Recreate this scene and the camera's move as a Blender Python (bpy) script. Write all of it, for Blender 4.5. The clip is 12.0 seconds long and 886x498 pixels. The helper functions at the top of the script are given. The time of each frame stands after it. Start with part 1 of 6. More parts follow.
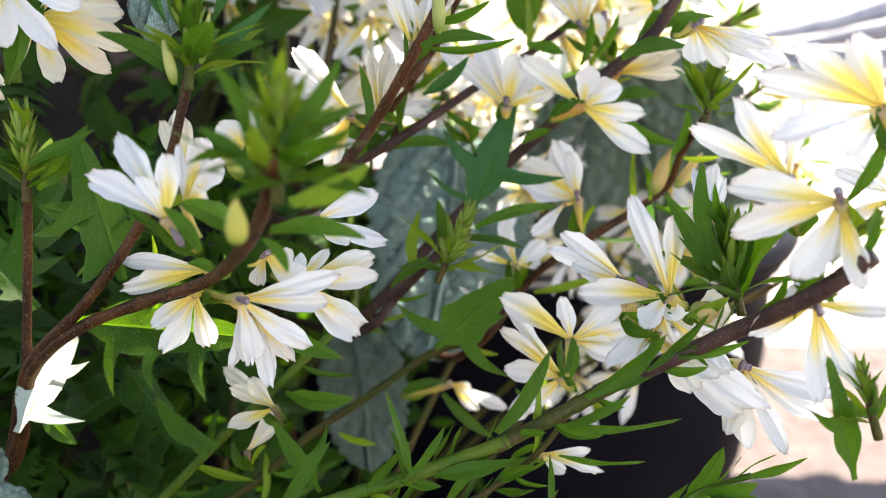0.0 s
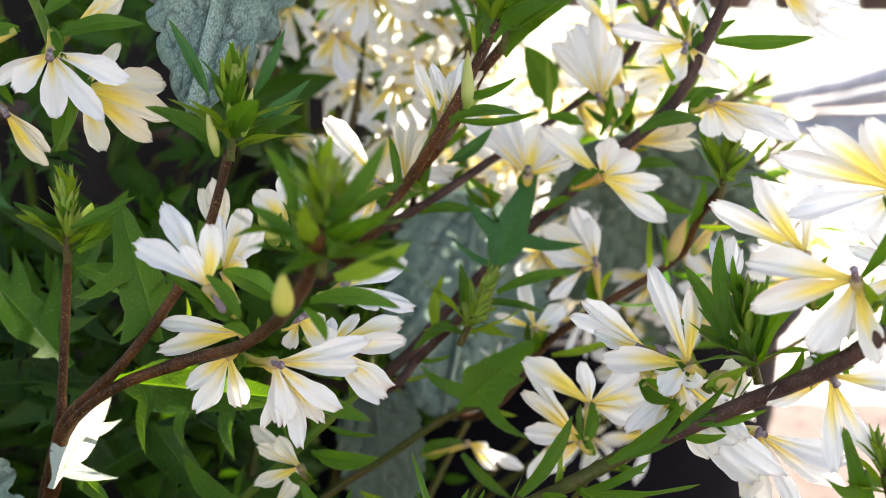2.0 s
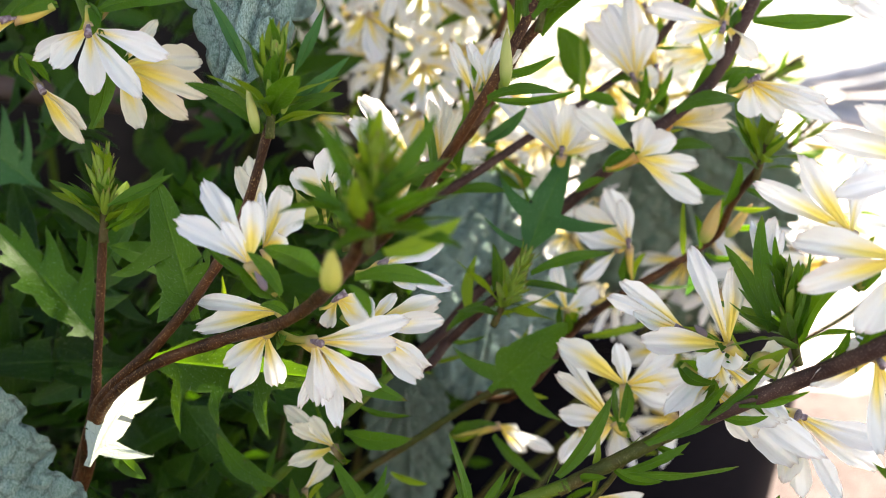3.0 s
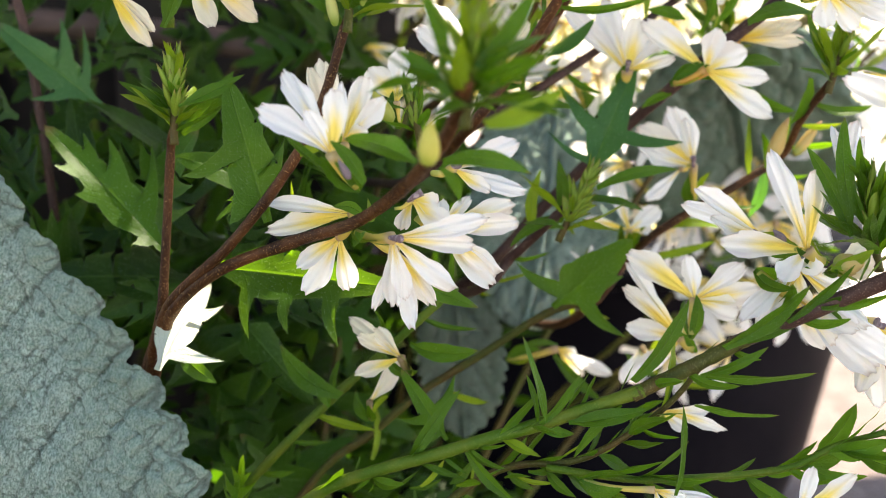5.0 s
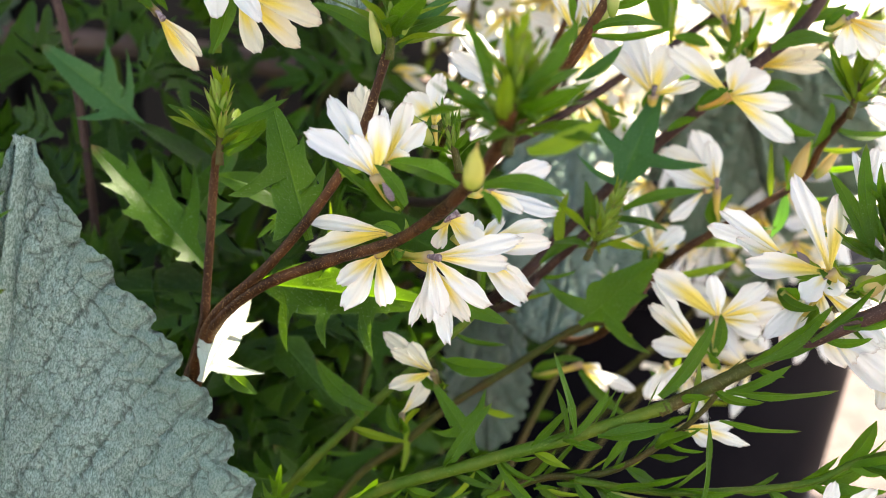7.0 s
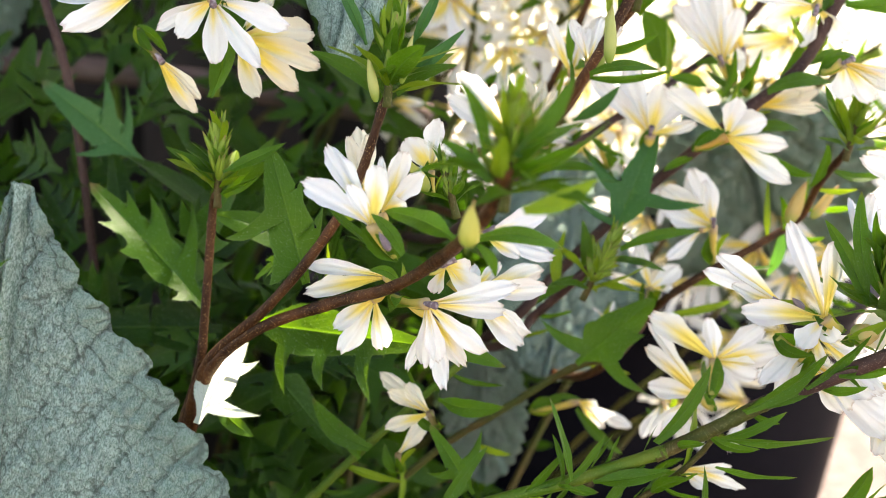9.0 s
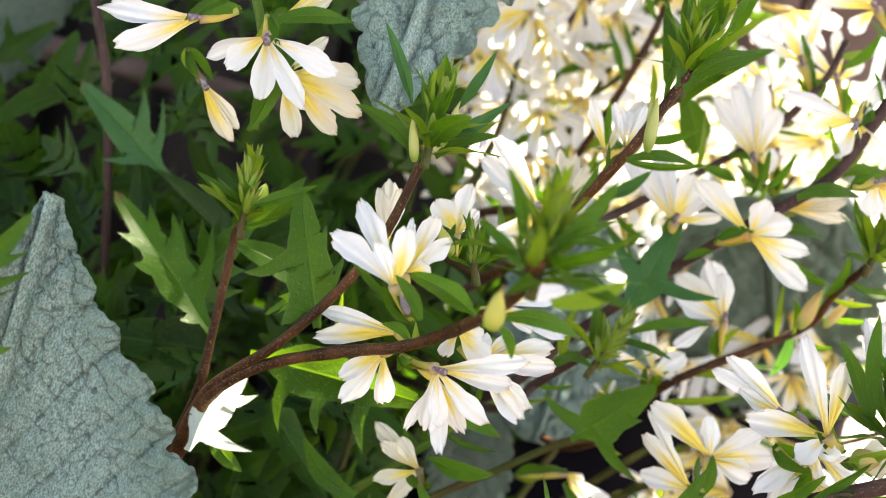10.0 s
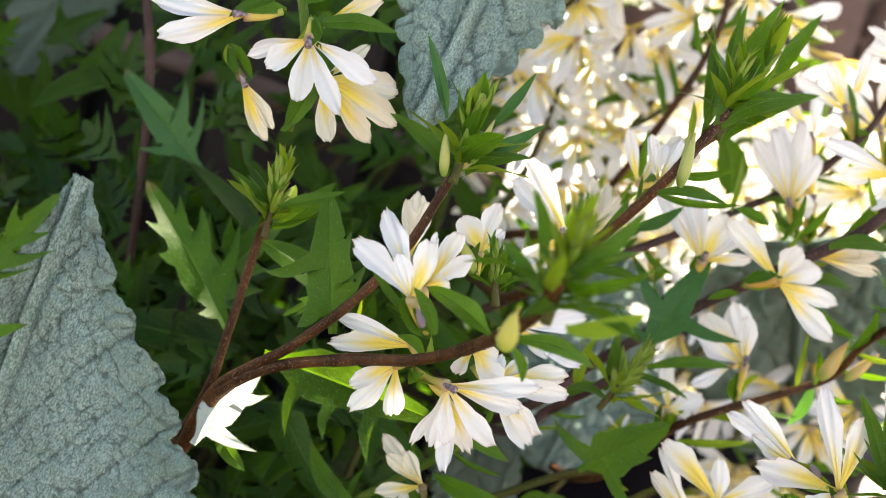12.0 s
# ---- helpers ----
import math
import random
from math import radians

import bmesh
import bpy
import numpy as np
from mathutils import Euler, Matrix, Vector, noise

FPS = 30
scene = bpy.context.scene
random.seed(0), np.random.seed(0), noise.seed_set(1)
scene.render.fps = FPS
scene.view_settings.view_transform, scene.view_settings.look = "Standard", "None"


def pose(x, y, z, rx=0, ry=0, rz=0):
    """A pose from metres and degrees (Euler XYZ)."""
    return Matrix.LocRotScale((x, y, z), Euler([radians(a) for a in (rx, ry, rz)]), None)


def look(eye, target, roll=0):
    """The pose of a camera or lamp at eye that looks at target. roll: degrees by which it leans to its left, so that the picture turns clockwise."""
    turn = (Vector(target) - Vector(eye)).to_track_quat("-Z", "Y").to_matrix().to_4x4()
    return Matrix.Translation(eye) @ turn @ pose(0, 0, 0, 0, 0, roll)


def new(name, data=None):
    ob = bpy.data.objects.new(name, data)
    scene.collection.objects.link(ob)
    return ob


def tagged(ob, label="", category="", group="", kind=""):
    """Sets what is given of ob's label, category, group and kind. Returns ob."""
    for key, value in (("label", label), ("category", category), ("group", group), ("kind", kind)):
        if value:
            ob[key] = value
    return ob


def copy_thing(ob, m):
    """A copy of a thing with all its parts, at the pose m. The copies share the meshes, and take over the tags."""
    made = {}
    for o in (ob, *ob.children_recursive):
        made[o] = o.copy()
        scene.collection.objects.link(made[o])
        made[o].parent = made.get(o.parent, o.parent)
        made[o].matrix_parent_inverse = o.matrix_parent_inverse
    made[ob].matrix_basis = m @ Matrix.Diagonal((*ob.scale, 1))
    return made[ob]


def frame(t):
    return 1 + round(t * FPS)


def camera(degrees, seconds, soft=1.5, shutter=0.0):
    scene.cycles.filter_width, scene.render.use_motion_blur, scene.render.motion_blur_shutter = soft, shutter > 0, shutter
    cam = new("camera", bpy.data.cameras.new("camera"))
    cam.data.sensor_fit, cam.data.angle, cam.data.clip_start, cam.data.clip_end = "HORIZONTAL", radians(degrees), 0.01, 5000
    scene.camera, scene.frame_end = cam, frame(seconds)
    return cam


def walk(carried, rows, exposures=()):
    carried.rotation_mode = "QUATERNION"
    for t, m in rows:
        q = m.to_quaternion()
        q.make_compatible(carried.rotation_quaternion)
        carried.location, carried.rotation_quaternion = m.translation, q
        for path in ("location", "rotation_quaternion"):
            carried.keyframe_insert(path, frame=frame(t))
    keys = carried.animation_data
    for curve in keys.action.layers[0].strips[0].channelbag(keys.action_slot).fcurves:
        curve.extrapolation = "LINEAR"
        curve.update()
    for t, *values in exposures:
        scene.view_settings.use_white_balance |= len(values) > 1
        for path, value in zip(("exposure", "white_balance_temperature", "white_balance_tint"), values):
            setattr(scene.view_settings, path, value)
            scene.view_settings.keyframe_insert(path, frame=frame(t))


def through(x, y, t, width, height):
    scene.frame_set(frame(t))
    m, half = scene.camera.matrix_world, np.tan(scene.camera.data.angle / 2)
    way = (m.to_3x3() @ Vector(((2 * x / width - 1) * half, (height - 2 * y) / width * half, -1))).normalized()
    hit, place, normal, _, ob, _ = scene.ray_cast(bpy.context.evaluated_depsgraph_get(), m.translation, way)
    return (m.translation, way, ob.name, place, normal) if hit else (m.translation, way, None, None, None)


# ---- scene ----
cam = camera(46.3, 12.0, soft=0.88)
METRES, EYE, TILT, LEAN, TURN = 0.08, 0.35, -12.0, 0.0, 0.0
ROWS = [
    (0.0, 0.0, 0.0, 0.0, 0.0, 0.0, -0.0),
    (0.5, -0.0196, -0.0124, 0.0188, 0.01, 0.46, 0.07),
    (1.0, -0.0345, -0.043, 0.0511, 0.2, 3.18, 0.2),
    (1.5, -0.0319, -0.08, 0.0494, 0.05, 3.33, -0.08),
    (2.0, -0.0568, -0.0922, 0.0421, 0.21, 2.73, -0.75),
    (2.5, -0.089, -0.0934, 0.0452, 0.32, 2.47, -1.11),
    (3.0, -0.1234, -0.074, 0.0236, 0.83, 1.98, -1.04),
    (3.5, -0.1623, -0.0323, -0.0094, 1.23, 1.36, -1.21),
    (5.5, -0.2784, -0.0618, -0.1665, 2.05, 0.15, -1.29),
    (6.0, -0.2849, -0.0875, -0.175, 2.33, 0.29, -1.23),
    (6.5, -0.2906, -0.1159, -0.1664, 2.22, 0.56, -1.69),
    (7.0, -0.3142, -0.1438, -0.1343, 2.48, 1.01, -1.9),
    (9.0, -0.3102, -0.1533, -0.0557, 2.43, 1.78, -2.16),
    (9.5, -0.3386, -0.1618, -0.0239, 2.7, 2.33, -4.56),
    (10.0, -0.3772, -0.1614, 0.0315, 1.9, 3.3, -10.24),
    (10.5, -0.3742, -0.1215, 0.0805, 1.61, 4.27, -14.15),
    (11.0, -0.3351, -0.1091, 0.082, 1.69, 4.57, -15.38),
    (11.5, -0.3281, -0.1327, 0.068, 1.78, 4.67, -15.67),
    (12.0, -0.3552, -0.1467, 0.0307, 3.35, 4.01, -15.46),
]
walk(cam, [(t, pose(0, 0, EYE, TILT, LEAN, TURN) @ pose(METRES * x, METRES * y, METRES * z, 90 + pitch, roll, yaw)) for t, x, y, z, yaw, pitch, roll in ROWS], [(0.0, 2.46, 7050, 8), (1.5, 2.41, 7200, 8), (2.5, 2.36, 7450, 8), (3.5, 2.44, 7450, 8), (6.0, 2.63, 7680, 8), (9.5, 2.75, 7720, 9), (11.0, 2.61, 7700, 10), (12.0, 2.57, 7650, 10)])
# the small lens of a hand camera, focused on the flowers
cam.data.dof.use_dof = True
cam.data.dof.focus_distance = 0.205
cam.data.dof.aperture_fstop = 16.0

# ---- light ----
SUN_TO = Vector((0.25, 0.42, 0.87)).normalized()
world = bpy.data.worlds.new("sky")
scene.world = world
world.use_nodes = True
wn = world.node_tree
sky = wn.nodes.new("ShaderNodeTexSky")
sky.sky_type = "NISHITA"
sky.sun_disc = False
sky.sun_elevation = math.asin(SUN_TO.z)
sky.sun_rotation = math.atan2(SUN_TO.x, SUN_TO.y)
wn.links.new(sky.outputs[0], wn.nodes["Background"].inputs[0])
wn.nodes["Background"].inputs[1].default_value = 0.105
sun_data = bpy.data.lights.new("sun", "SUN")
sun_data.energy, sun_data.angle, sun_data.color = 5.0, radians(0.55), (1.0, 0.94, 0.85)
sun = new("sun", sun_data)
sun.matrix_world = look(SUN_TO * 5, (0, 0, 0))


# ---- materials ----
class Nodes:
    """Small helper to write node trees."""

    def __init__(self, name):
        self.mat = bpy.data.materials.new(name)
        self.mat.use_nodes = True
        self.tree = self.mat.node_tree
        self.bsdf = self.tree.nodes["Principled BSDF"]
        self.out = self.tree.nodes["Material Output"]

    def add(self, kind, **sets):
        n = self.tree.nodes.new("ShaderNode" + kind)
        for k, v in sets.items():
            if k == "operation":
                n.operation = v
            elif k == "blend":
                n.blend_type = v
            elif k == "feature":
                n.feature = v
        return n

    def link(self, a, b):
        self.tree.links.new(a, b)

    def val(self, x, socket):
        if isinstance(x, (int, float)):
            socket.default_value = x
        else:
            self.link(x, socket)

    def math(self, op, a, b=0.0, c=None):
        n = self.add("Math", operation=op)
        self.val(a, n.inputs[0])
        self.val(b, n.inputs[1])
        if c is not None:
            self.val(c, n.inputs[2])
        return n.outputs[0]

    def step(self, x, lo, hi):
        """0 below lo, 1 above hi, smooth between."""
        n = self.add("MapRange")
        n.interpolation_type = "SMOOTHSTEP"
        self.link(x, n.inputs[0])
        n.inputs[1].default_value, n.inputs[2].default_value = lo, hi
        return n.outputs[0]

    def mix(self, f, a, b, blend="MIX"):
        n = self.add("MixRGB", blend=blend)
        self.val(f, n.inputs[0])
        for s, c in ((n.inputs[1], a), (n.inputs[2], b)):
            if isinstance(c, tuple):
                s.default_value = (*c, 1)
            else:
                self.link(c, s)
        return n.outputs[0]

    def noise(self, scale, detail=3.0, coord="Object", stretch=None, rough=0.55):
        tc = self.add("TexCoord")
        n = self.add("TexNoise")
        src = tc.outputs[coord]
        if stretch:
            m = self.add("Mapping")
            self.link(src, m.inputs[0])
            m.inputs[3].default_value = stretch
            src = m.outputs[0]
        self.link(src, n.inputs["Vector"])
        n.inputs["Scale"].default_value = scale
        n.inputs["Detail"].default_value = detail
        n.inputs["Roughness"].default_value = rough
        return n.outputs[0]

    def uv(self):
        tc = self.add("TexCoord")
        s = self.add("SeparateXYZ")
        self.link(tc.outputs["UV"], s.inputs[0])
        return s.outputs[0], s.outputs[1]

    def random(self):
        return self.add("ObjectInfo").outputs["Random"]

    def island(self):
        return self.add("NewGeometry").outputs["Random Per Island"]

    def bump(self, height, strength, dist):
        n = self.add("Bump")
        n.inputs["Strength"].default_value = strength
        n.inputs["Distance"].default_value = dist
        self.link(height, n.inputs["Height"])
        self.link(n.outputs[0], self.bsdf.inputs["Normal"])
        return n.outputs[0]

    def finish(self, colour, rough=0.5, spec=0.5, through=0.0, through_colour=None, normal=None):
        self.val(rough, self.bsdf.inputs["Roughness"])
        self.bsdf.inputs["Specular IOR Level"].default_value = spec
        if isinstance(colour, tuple):
            self.bsdf.inputs["Base Color"].default_value = (*colour, 1)
        else:
            self.link(colour, self.bsdf.inputs["Base Color"])
        if through:
            tr = self.add("BsdfTranslucent")
            c = through_colour if through_colour is not None else colour
            if isinstance(c, tuple):
                tr.inputs[0].default_value = (*c, 1)
            else:
                self.link(c, tr.inputs[0])
            if normal is not None:
                self.link(normal, tr.inputs["Normal"])
            mx = self.add("MixShader")
            mx.inputs[0].default_value = through
            self.link(self.bsdf.outputs[0], mx.inputs[1])
            self.link(tr.outputs[0], mx.inputs[2])
            self.link(mx.outputs[0], self.out.inputs[0])
        return self.mat


def petal_material(name, white, cream):
    m = Nodes(name)
    u, v = m.uv()
    across = m.math("ABSOLUTE", m.math("SUBTRACT", u, 0.5))
    rnd = m.random()
    # yellow throat, running out along the middle of the petal
    reach = m.math("ADD", v, m.math("MULTIPLY", across, 0.6))
    reach = m.math("SUBTRACT", reach, m.math("MULTIPLY", rnd, 0.46))
    n_edge = m.noise(9, 2, stretch=(1, 0.4, 1))
    reach = m.math("ADD", reach, m.math("MULTIPLY", m.math("SUBTRACT", n_edge, 0.5), 0.18))
    yellow = m.math("SUBTRACT", 1.0, m.step(reach, 0.02, 0.50))
    base = m.mix(rnd, white, cream)
    col = m.mix(m.math("MULTIPLY", yellow, 0.87), base, (0.90, 0.70, 0.065))
    # fine long veins
    w = m.add("TexWave")
    w.wave_type, w.bands_direction = "BANDS", "X"
    tc = m.add("TexCoord")
    m.link(tc.outputs["UV"], w.inputs["Vector"])
    w.inputs["Scale"].default_value = 3.2
    w.inputs["Distortion"].default_value = 1.6
    w.inputs["Detail"].default_value = 2
    vein = m.math("POWER", w.outputs[1], 3.0)
    throat = m.math("SUBTRACT", 1.0, m.step(v, 0.02, 0.34))
    col = m.mix(m.math("MULTIPLY", m.math("MULTIPLY", vein, throat), 0.42), col, (0.22, 0.10, 0.20))
    col = m.mix(m.math("MULTIPLY", vein, 0.02), col, (0.45, 0.42, 0.55))
    # lilac blush and browned rims
    blush = m.step(m.noise(3.5, 2), 0.56, 0.78)
    col = m.mix(m.math("MULTIPLY", blush, 0.16), col, (0.62, 0.45, 0.62))
    rim = m.math("MULTIPLY", m.step(m.math("ADD", v, m.math("MULTIPLY", n_edge, 0.10)), 0.99, 1.06), 0.5)
    col = m.mix(rim, col, (0.42, 0.30, 0.24))
    h = m.math("ADD", m.math("MULTIPLY", w.outputs[1], 0.10), m.math("MULTIPLY", m.noise(16, 3), 0.8))
    nrm = m.bump(h, 0.28, 0.0004)
    return m.finish(col, 0.5, 0.3, 0.44, None, nrm)


PETAL = petal_material("petal_white", (0.84, 0.84, 0.85), (0.86, 0.83, 0.77))
PETAL_OLD = petal_material("petal_cream", (0.84, 0.80, 0.69), (0.82, 0.75, 0.58))


def leaf_material(name, dark, light, through_colour, sheen=0.28, amount=0.28, per_island=False):
    m = Nodes(name)
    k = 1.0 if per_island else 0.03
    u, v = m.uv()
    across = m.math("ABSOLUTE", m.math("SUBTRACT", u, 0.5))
    # massed leaves skew to the dark colour, imitating shaded gaps
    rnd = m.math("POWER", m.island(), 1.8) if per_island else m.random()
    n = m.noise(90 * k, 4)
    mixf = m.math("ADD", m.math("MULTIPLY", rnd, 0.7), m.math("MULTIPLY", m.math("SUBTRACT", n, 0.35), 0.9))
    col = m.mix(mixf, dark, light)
    rib = m.math("SUBTRACT", 1.0, m.step(across, 0.0, 0.05))
    col = m.mix(m.math("MULTIPLY", rib, 0.35), col, (0.08, 0.16, 0.03))
    rim = m.step(across, 0.44, 0.5)
    col = m.mix(m.math("MULTIPLY", rim, 0.25), col, (0.12, 0.18, 0.06))
    # reddened tip
    tip = m.math("MULTIPLY", m.step(v, 0.90, 1.0), m.step(rnd, 0.45, 0.9))
    col = m.mix(m.math("MULTIPLY", tip, 0.8), col, (0.12, 0.05, 0.03))
    # pale hairs
    hair = m.step(m.noise(2600 * k, 1), 0.65, 0.71)
    col = m.mix(m.math("MULTIPLY", hair, 0.5), col, (0.22, 0.30, 0.15))
    side = m.math("SINE", m.math("MULTIPLY", m.math("SUBTRACT", v, m.math("MULTIPLY", across, 0.7)), 55.0))
    side = m.step(side, 0.80, 1.0)
    col = m.mix(m.math("MULTIPLY", side, 0.18), col, (0.09, 0.17, 0.04))
    h = m.math("ADD", m.noise(700 * k, 4), m.math("MULTIPLY", m.math("ADD", rib, m.math("MULTIPLY", side, 0.12)), -0.8))
    nrm = m.bump(h, 0.4, 0.0006)
    return m.finish(col, m.math("ADD", sheen, m.math("MULTIPLY", n, 0.25)), 0.13, amount, through_colour, nrm)


LEAF = leaf_material("leaf_green", (0.012, 0.042, 0.0025), (0.042, 0.112, 0.006), (0.20, 0.42, 0.010))
LEAF_BLUE = leaf_material("leaf_blue_green", (0.020, 0.072, 0.022), (0.048, 0.130, 0.040), (0.10, 0.28, 0.03))
LEAF_YOUNG = leaf_material("leaf_young", (0.085, 0.155, 0.006), (0.175, 0.265, 0.012), (0.36, 0.50, 0.02))
# leaf whitened in its base colour so that it burns out like sunlight
LEAF_SUN_PALE = leaf_material("leaf_sun_pale", (0.50, 0.56, 0.42), (0.62, 0.66, 0.55), (0.40, 0.52, 0.10), sheen=0.22)
LEAF_SUN_PALE.node_tree.nodes["Principled BSDF"].inputs["Specular IOR Level"].default_value = 0.8
# undergrowth green set far darker, so deep shade sits in the colour
LEAF_DEEP_SHADE = leaf_material("leaf_deep_shade", (0.0018, 0.010, 0.0010), (0.026, 0.082, 0.008), (0.10, 0.26, 0.008), per_island=True)


def stem_material(name, a, b, speck):
    m = Nodes(name)
    n = m.noise(160, 4, stretch=(1, 1, 0.4))
    col = m.mix(m.step(n, 0.35, 0.7), a, b)
    hair = m.step(m.noise(3200, 2), 0.58, 0.68)
    col = m.mix(m.math("MULTIPLY", hair, 0.5), col, speck)
    m.bump(m.math("ADD", m.noise(900, 3), m.math("MULTIPLY", n, 0.6)), 0.5, 0.0006)
    return m.finish(col, 0.5, 0.14)


STEM_BROWN = stem_material("stem_brown", (0.022, 0.007, 0.0025), (0.070, 0.026, 0.009), (0.42, 0.27, 0.12))
STEM_PURPLE = stem_material("stem_purple_brown", (0.030, 0.014, 0.013), (0.060, 0.032, 0.026), (0.22, 0.16, 0.12))
STEM_OLIVE = stem_material("stem_olive", (0.042, 0.050, 0.008), (0.062, 0.040, 0.012), (0.20, 0.18, 0.08))
STEM_GREEN = stem_material("stem_green", (0.045, 0.095, 0.006), (0.085, 0.115, 0.012), (0.16, 0.20, 0.05))


def bud_material(name, body, tipc, low):
    m = Nodes(name)
    u, v = m.uv()
    n = m.noise(9, 3, stretch=(2, 0.5, 2))
    col = m.mix(m.step(v, 0.05, 0.35), low, body)
    col = m.mix(m.math("MULTIPLY", m.step(m.math("ADD", v, m.math("MULTIPLY", n, 0.25)), 0.88, 1.1), 0.8), col, tipc)
    col = m.mix(m.math("MULTIPLY", m.random(), 0.3), col, low)
    m.bump(n, 0.4, 0.0006)
    return m.finish(col, 0.5, 0.4, 0.2, body)


BUD_YELLOW = bud_material("bud_yellow", (0.46, 0.42, 0.08), (0.36, 0.13, 0.10), (0.26, 0.34, 0.05))
BUD_GREEN = bud_material("bud_green", (0.17, 0.25, 0.020), (0.20, 0.10, 0.04), (0.15, 0.22, 0.02))
BUD_SLIM = bud_material("bud_pale_green", (0.42, 0.42, 0.13), (0.40, 0.30, 0.10), (0.16, 0.24, 0.03))
BUD_PEACH = bud_material("bud_peach", (0.56, 0.38, 0.13), (0.42, 0.20, 0.12), (0.24, 0.30, 0.06))
TUBE = bud_material("flower_tube", (0.62, 0.46, 0.10), (0.40, 0.25, 0.20), (0.30, 0.32, 0.06))
TUBE_OLD = bud_material("flower_tube_withered", (0.34, 0.25, 0.12), (0.24, 0.14, 0.10), (0.20, 0.22, 0.06))
TUBE_ORANGE = bud_material("flower_tube_orange", (0.62, 0.30, 0.05), (0.55, 0.28, 0.10), (0.34, 0.26, 0.05))


def style_material():
    m = Nodes("style_purple")
    n = m.noise(900, 3)
    col = m.mix(m.step(n, 0.4, 0.65), (0.13, 0.085, 0.10), (0.34, 0.28, 0.30))
    m.bump(n, 0.6, 0.0006)
    return m.finish(col, 0.7, 0.3)


STYLE = style_material()


def grey_leaf_material(name, dark, light, hair=(0.62, 0.82, 0.73)):
    m = Nodes(name)
    felt = m.noise(230, 5, stretch=(1.7, 0.6, 1), rough=0.8)
    tuft = m.noise(120, 3, stretch=(1.5, 0.8, 1), rough=0.7)
    broad = m.noise(5, 4)
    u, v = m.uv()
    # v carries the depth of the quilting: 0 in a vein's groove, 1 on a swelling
    # grooves take the dark colour: vein tint plus painted shade in the creases
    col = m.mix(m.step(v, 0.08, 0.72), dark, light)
    fuzz = m.math("MULTIPLY", m.step(felt, 0.45, 0.56), m.step(m.math("ADD", v, m.math("MULTIPLY", tuft, 0.9)), 0.40, 1.25))
    # towards the rim the felt is thinner
    rim = m.step(m.math("ABSOLUTE", m.math("SUBTRACT", u, 0.5)), 0.22, 0.50)
    fuzz = m.math("MULTIPLY", fuzz, m.math("SUBTRACT", 1.0, m.math("MULTIPLY", rim, 0.55)))
    col = m.mix(fuzz, col, hair)
    col = m.mix(m.math("MULTIPLY", m.step(broad, 0.46, 0.68), 0.25), col, (0.07, 0.17, 0.09))
    h = m.math("ADD", felt, m.math("MULTIPLY", tuft, 0.5))
    nrm = m.bump(h, 1.0, 0.0022)
    m.bsdf.inputs["Sheen Weight"].default_value = 0.30
    m.bsdf.inputs["Sheen Roughness"].default_value = 0.45
    return m.finish(col, 0.85, 0.2, 0.035, (0.30, 0.52, 0.10), nrm)


GREY_LEAF = grey_leaf_material("leaf_felted_grey", (0.024, 0.074, 0.042), (0.178, 0.338, 0.242))
# darker copy of the felted leaf, with shade put into its colour
GREY_LEAF_SHADED = grey_leaf_material("leaf_felted_shaded", (0.010, 0.034, 0.016), (0.090, 0.190, 0.115), (0.19, 0.30, 0.22))


def plain(name, a, b, scale, rough=0.8, bump=0.3, dist=0.002, stretch=None, spec=0.3):
    m = Nodes(name)
    n = m.noise(scale, 5, stretch=stretch)
    fine = m.noise(scale * 9, 3, stretch=stretch)
    f = m.math("ADD", m.math("MULTIPLY", n, 0.7), m.math("MULTIPLY", fine, 0.4))
    col = m.mix(m.step(f, 0.35, 0.75), a, b)
    m.bump(f, bump, dist)
    return m.finish(col, rough, spec)


SOIL = plain("soil", (0.012, 0.009, 0.007), (0.040, 0.028, 0.020), 60, 0.95, 0.9, 0.006)
PAVING = plain("pale_paving", (0.37, 0.32, 0.31), (0.48, 0.42, 0.40), 14, 0.85, 0.4, 0.002)
GRAVEL = plain("sandy_gravel", (0.085, 0.064, 0.061), (0.15, 0.116, 0.110), 90, 0.95, 0.8, 0.003)
WOOD_BROWN = plain("weathered_brown_wood", (0.085, 0.055, 0.048), (0.17, 0.115, 0.10), 12, 0.75, 0.5, 0.002, (1, 12, 1))
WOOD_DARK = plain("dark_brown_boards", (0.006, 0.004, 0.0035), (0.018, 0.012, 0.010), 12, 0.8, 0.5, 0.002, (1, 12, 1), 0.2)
POT_DARK = plain("black_pot", (0.0035, 0.0034, 0.0058), (0.007, 0.0064, 0.0090), 18, 0.45, 0.1, 0.0004, None, 0.02)
WICKER = plain("bleached_wood", (0.24, 0.25, 0.30), (0.40, 0.40, 0.45), 60, 0.6, 0.4, 0.001)


# ---- building helpers ----
def to_object(name, bm, material, parent=None, label=""):
    me = bpy.data.meshes.new(name)
    bm.to_mesh(me)
    bm.free()
    me.shade_smooth()
    me.materials.append(material)
    ob = new(name, me)
    if parent:
        ob.parent = parent
    if label:
        ob["label"] = label
    return ob


def share(name, mesh, parent, m, label=""):
    ob = new(name, mesh)
    ob.parent = parent
    ob.matrix_basis = m
    if label:
        ob["label"] = label
    return ob


def thing(name, label, category, group="", kind=""):
    return tagged(new(name), label, category, group, kind)


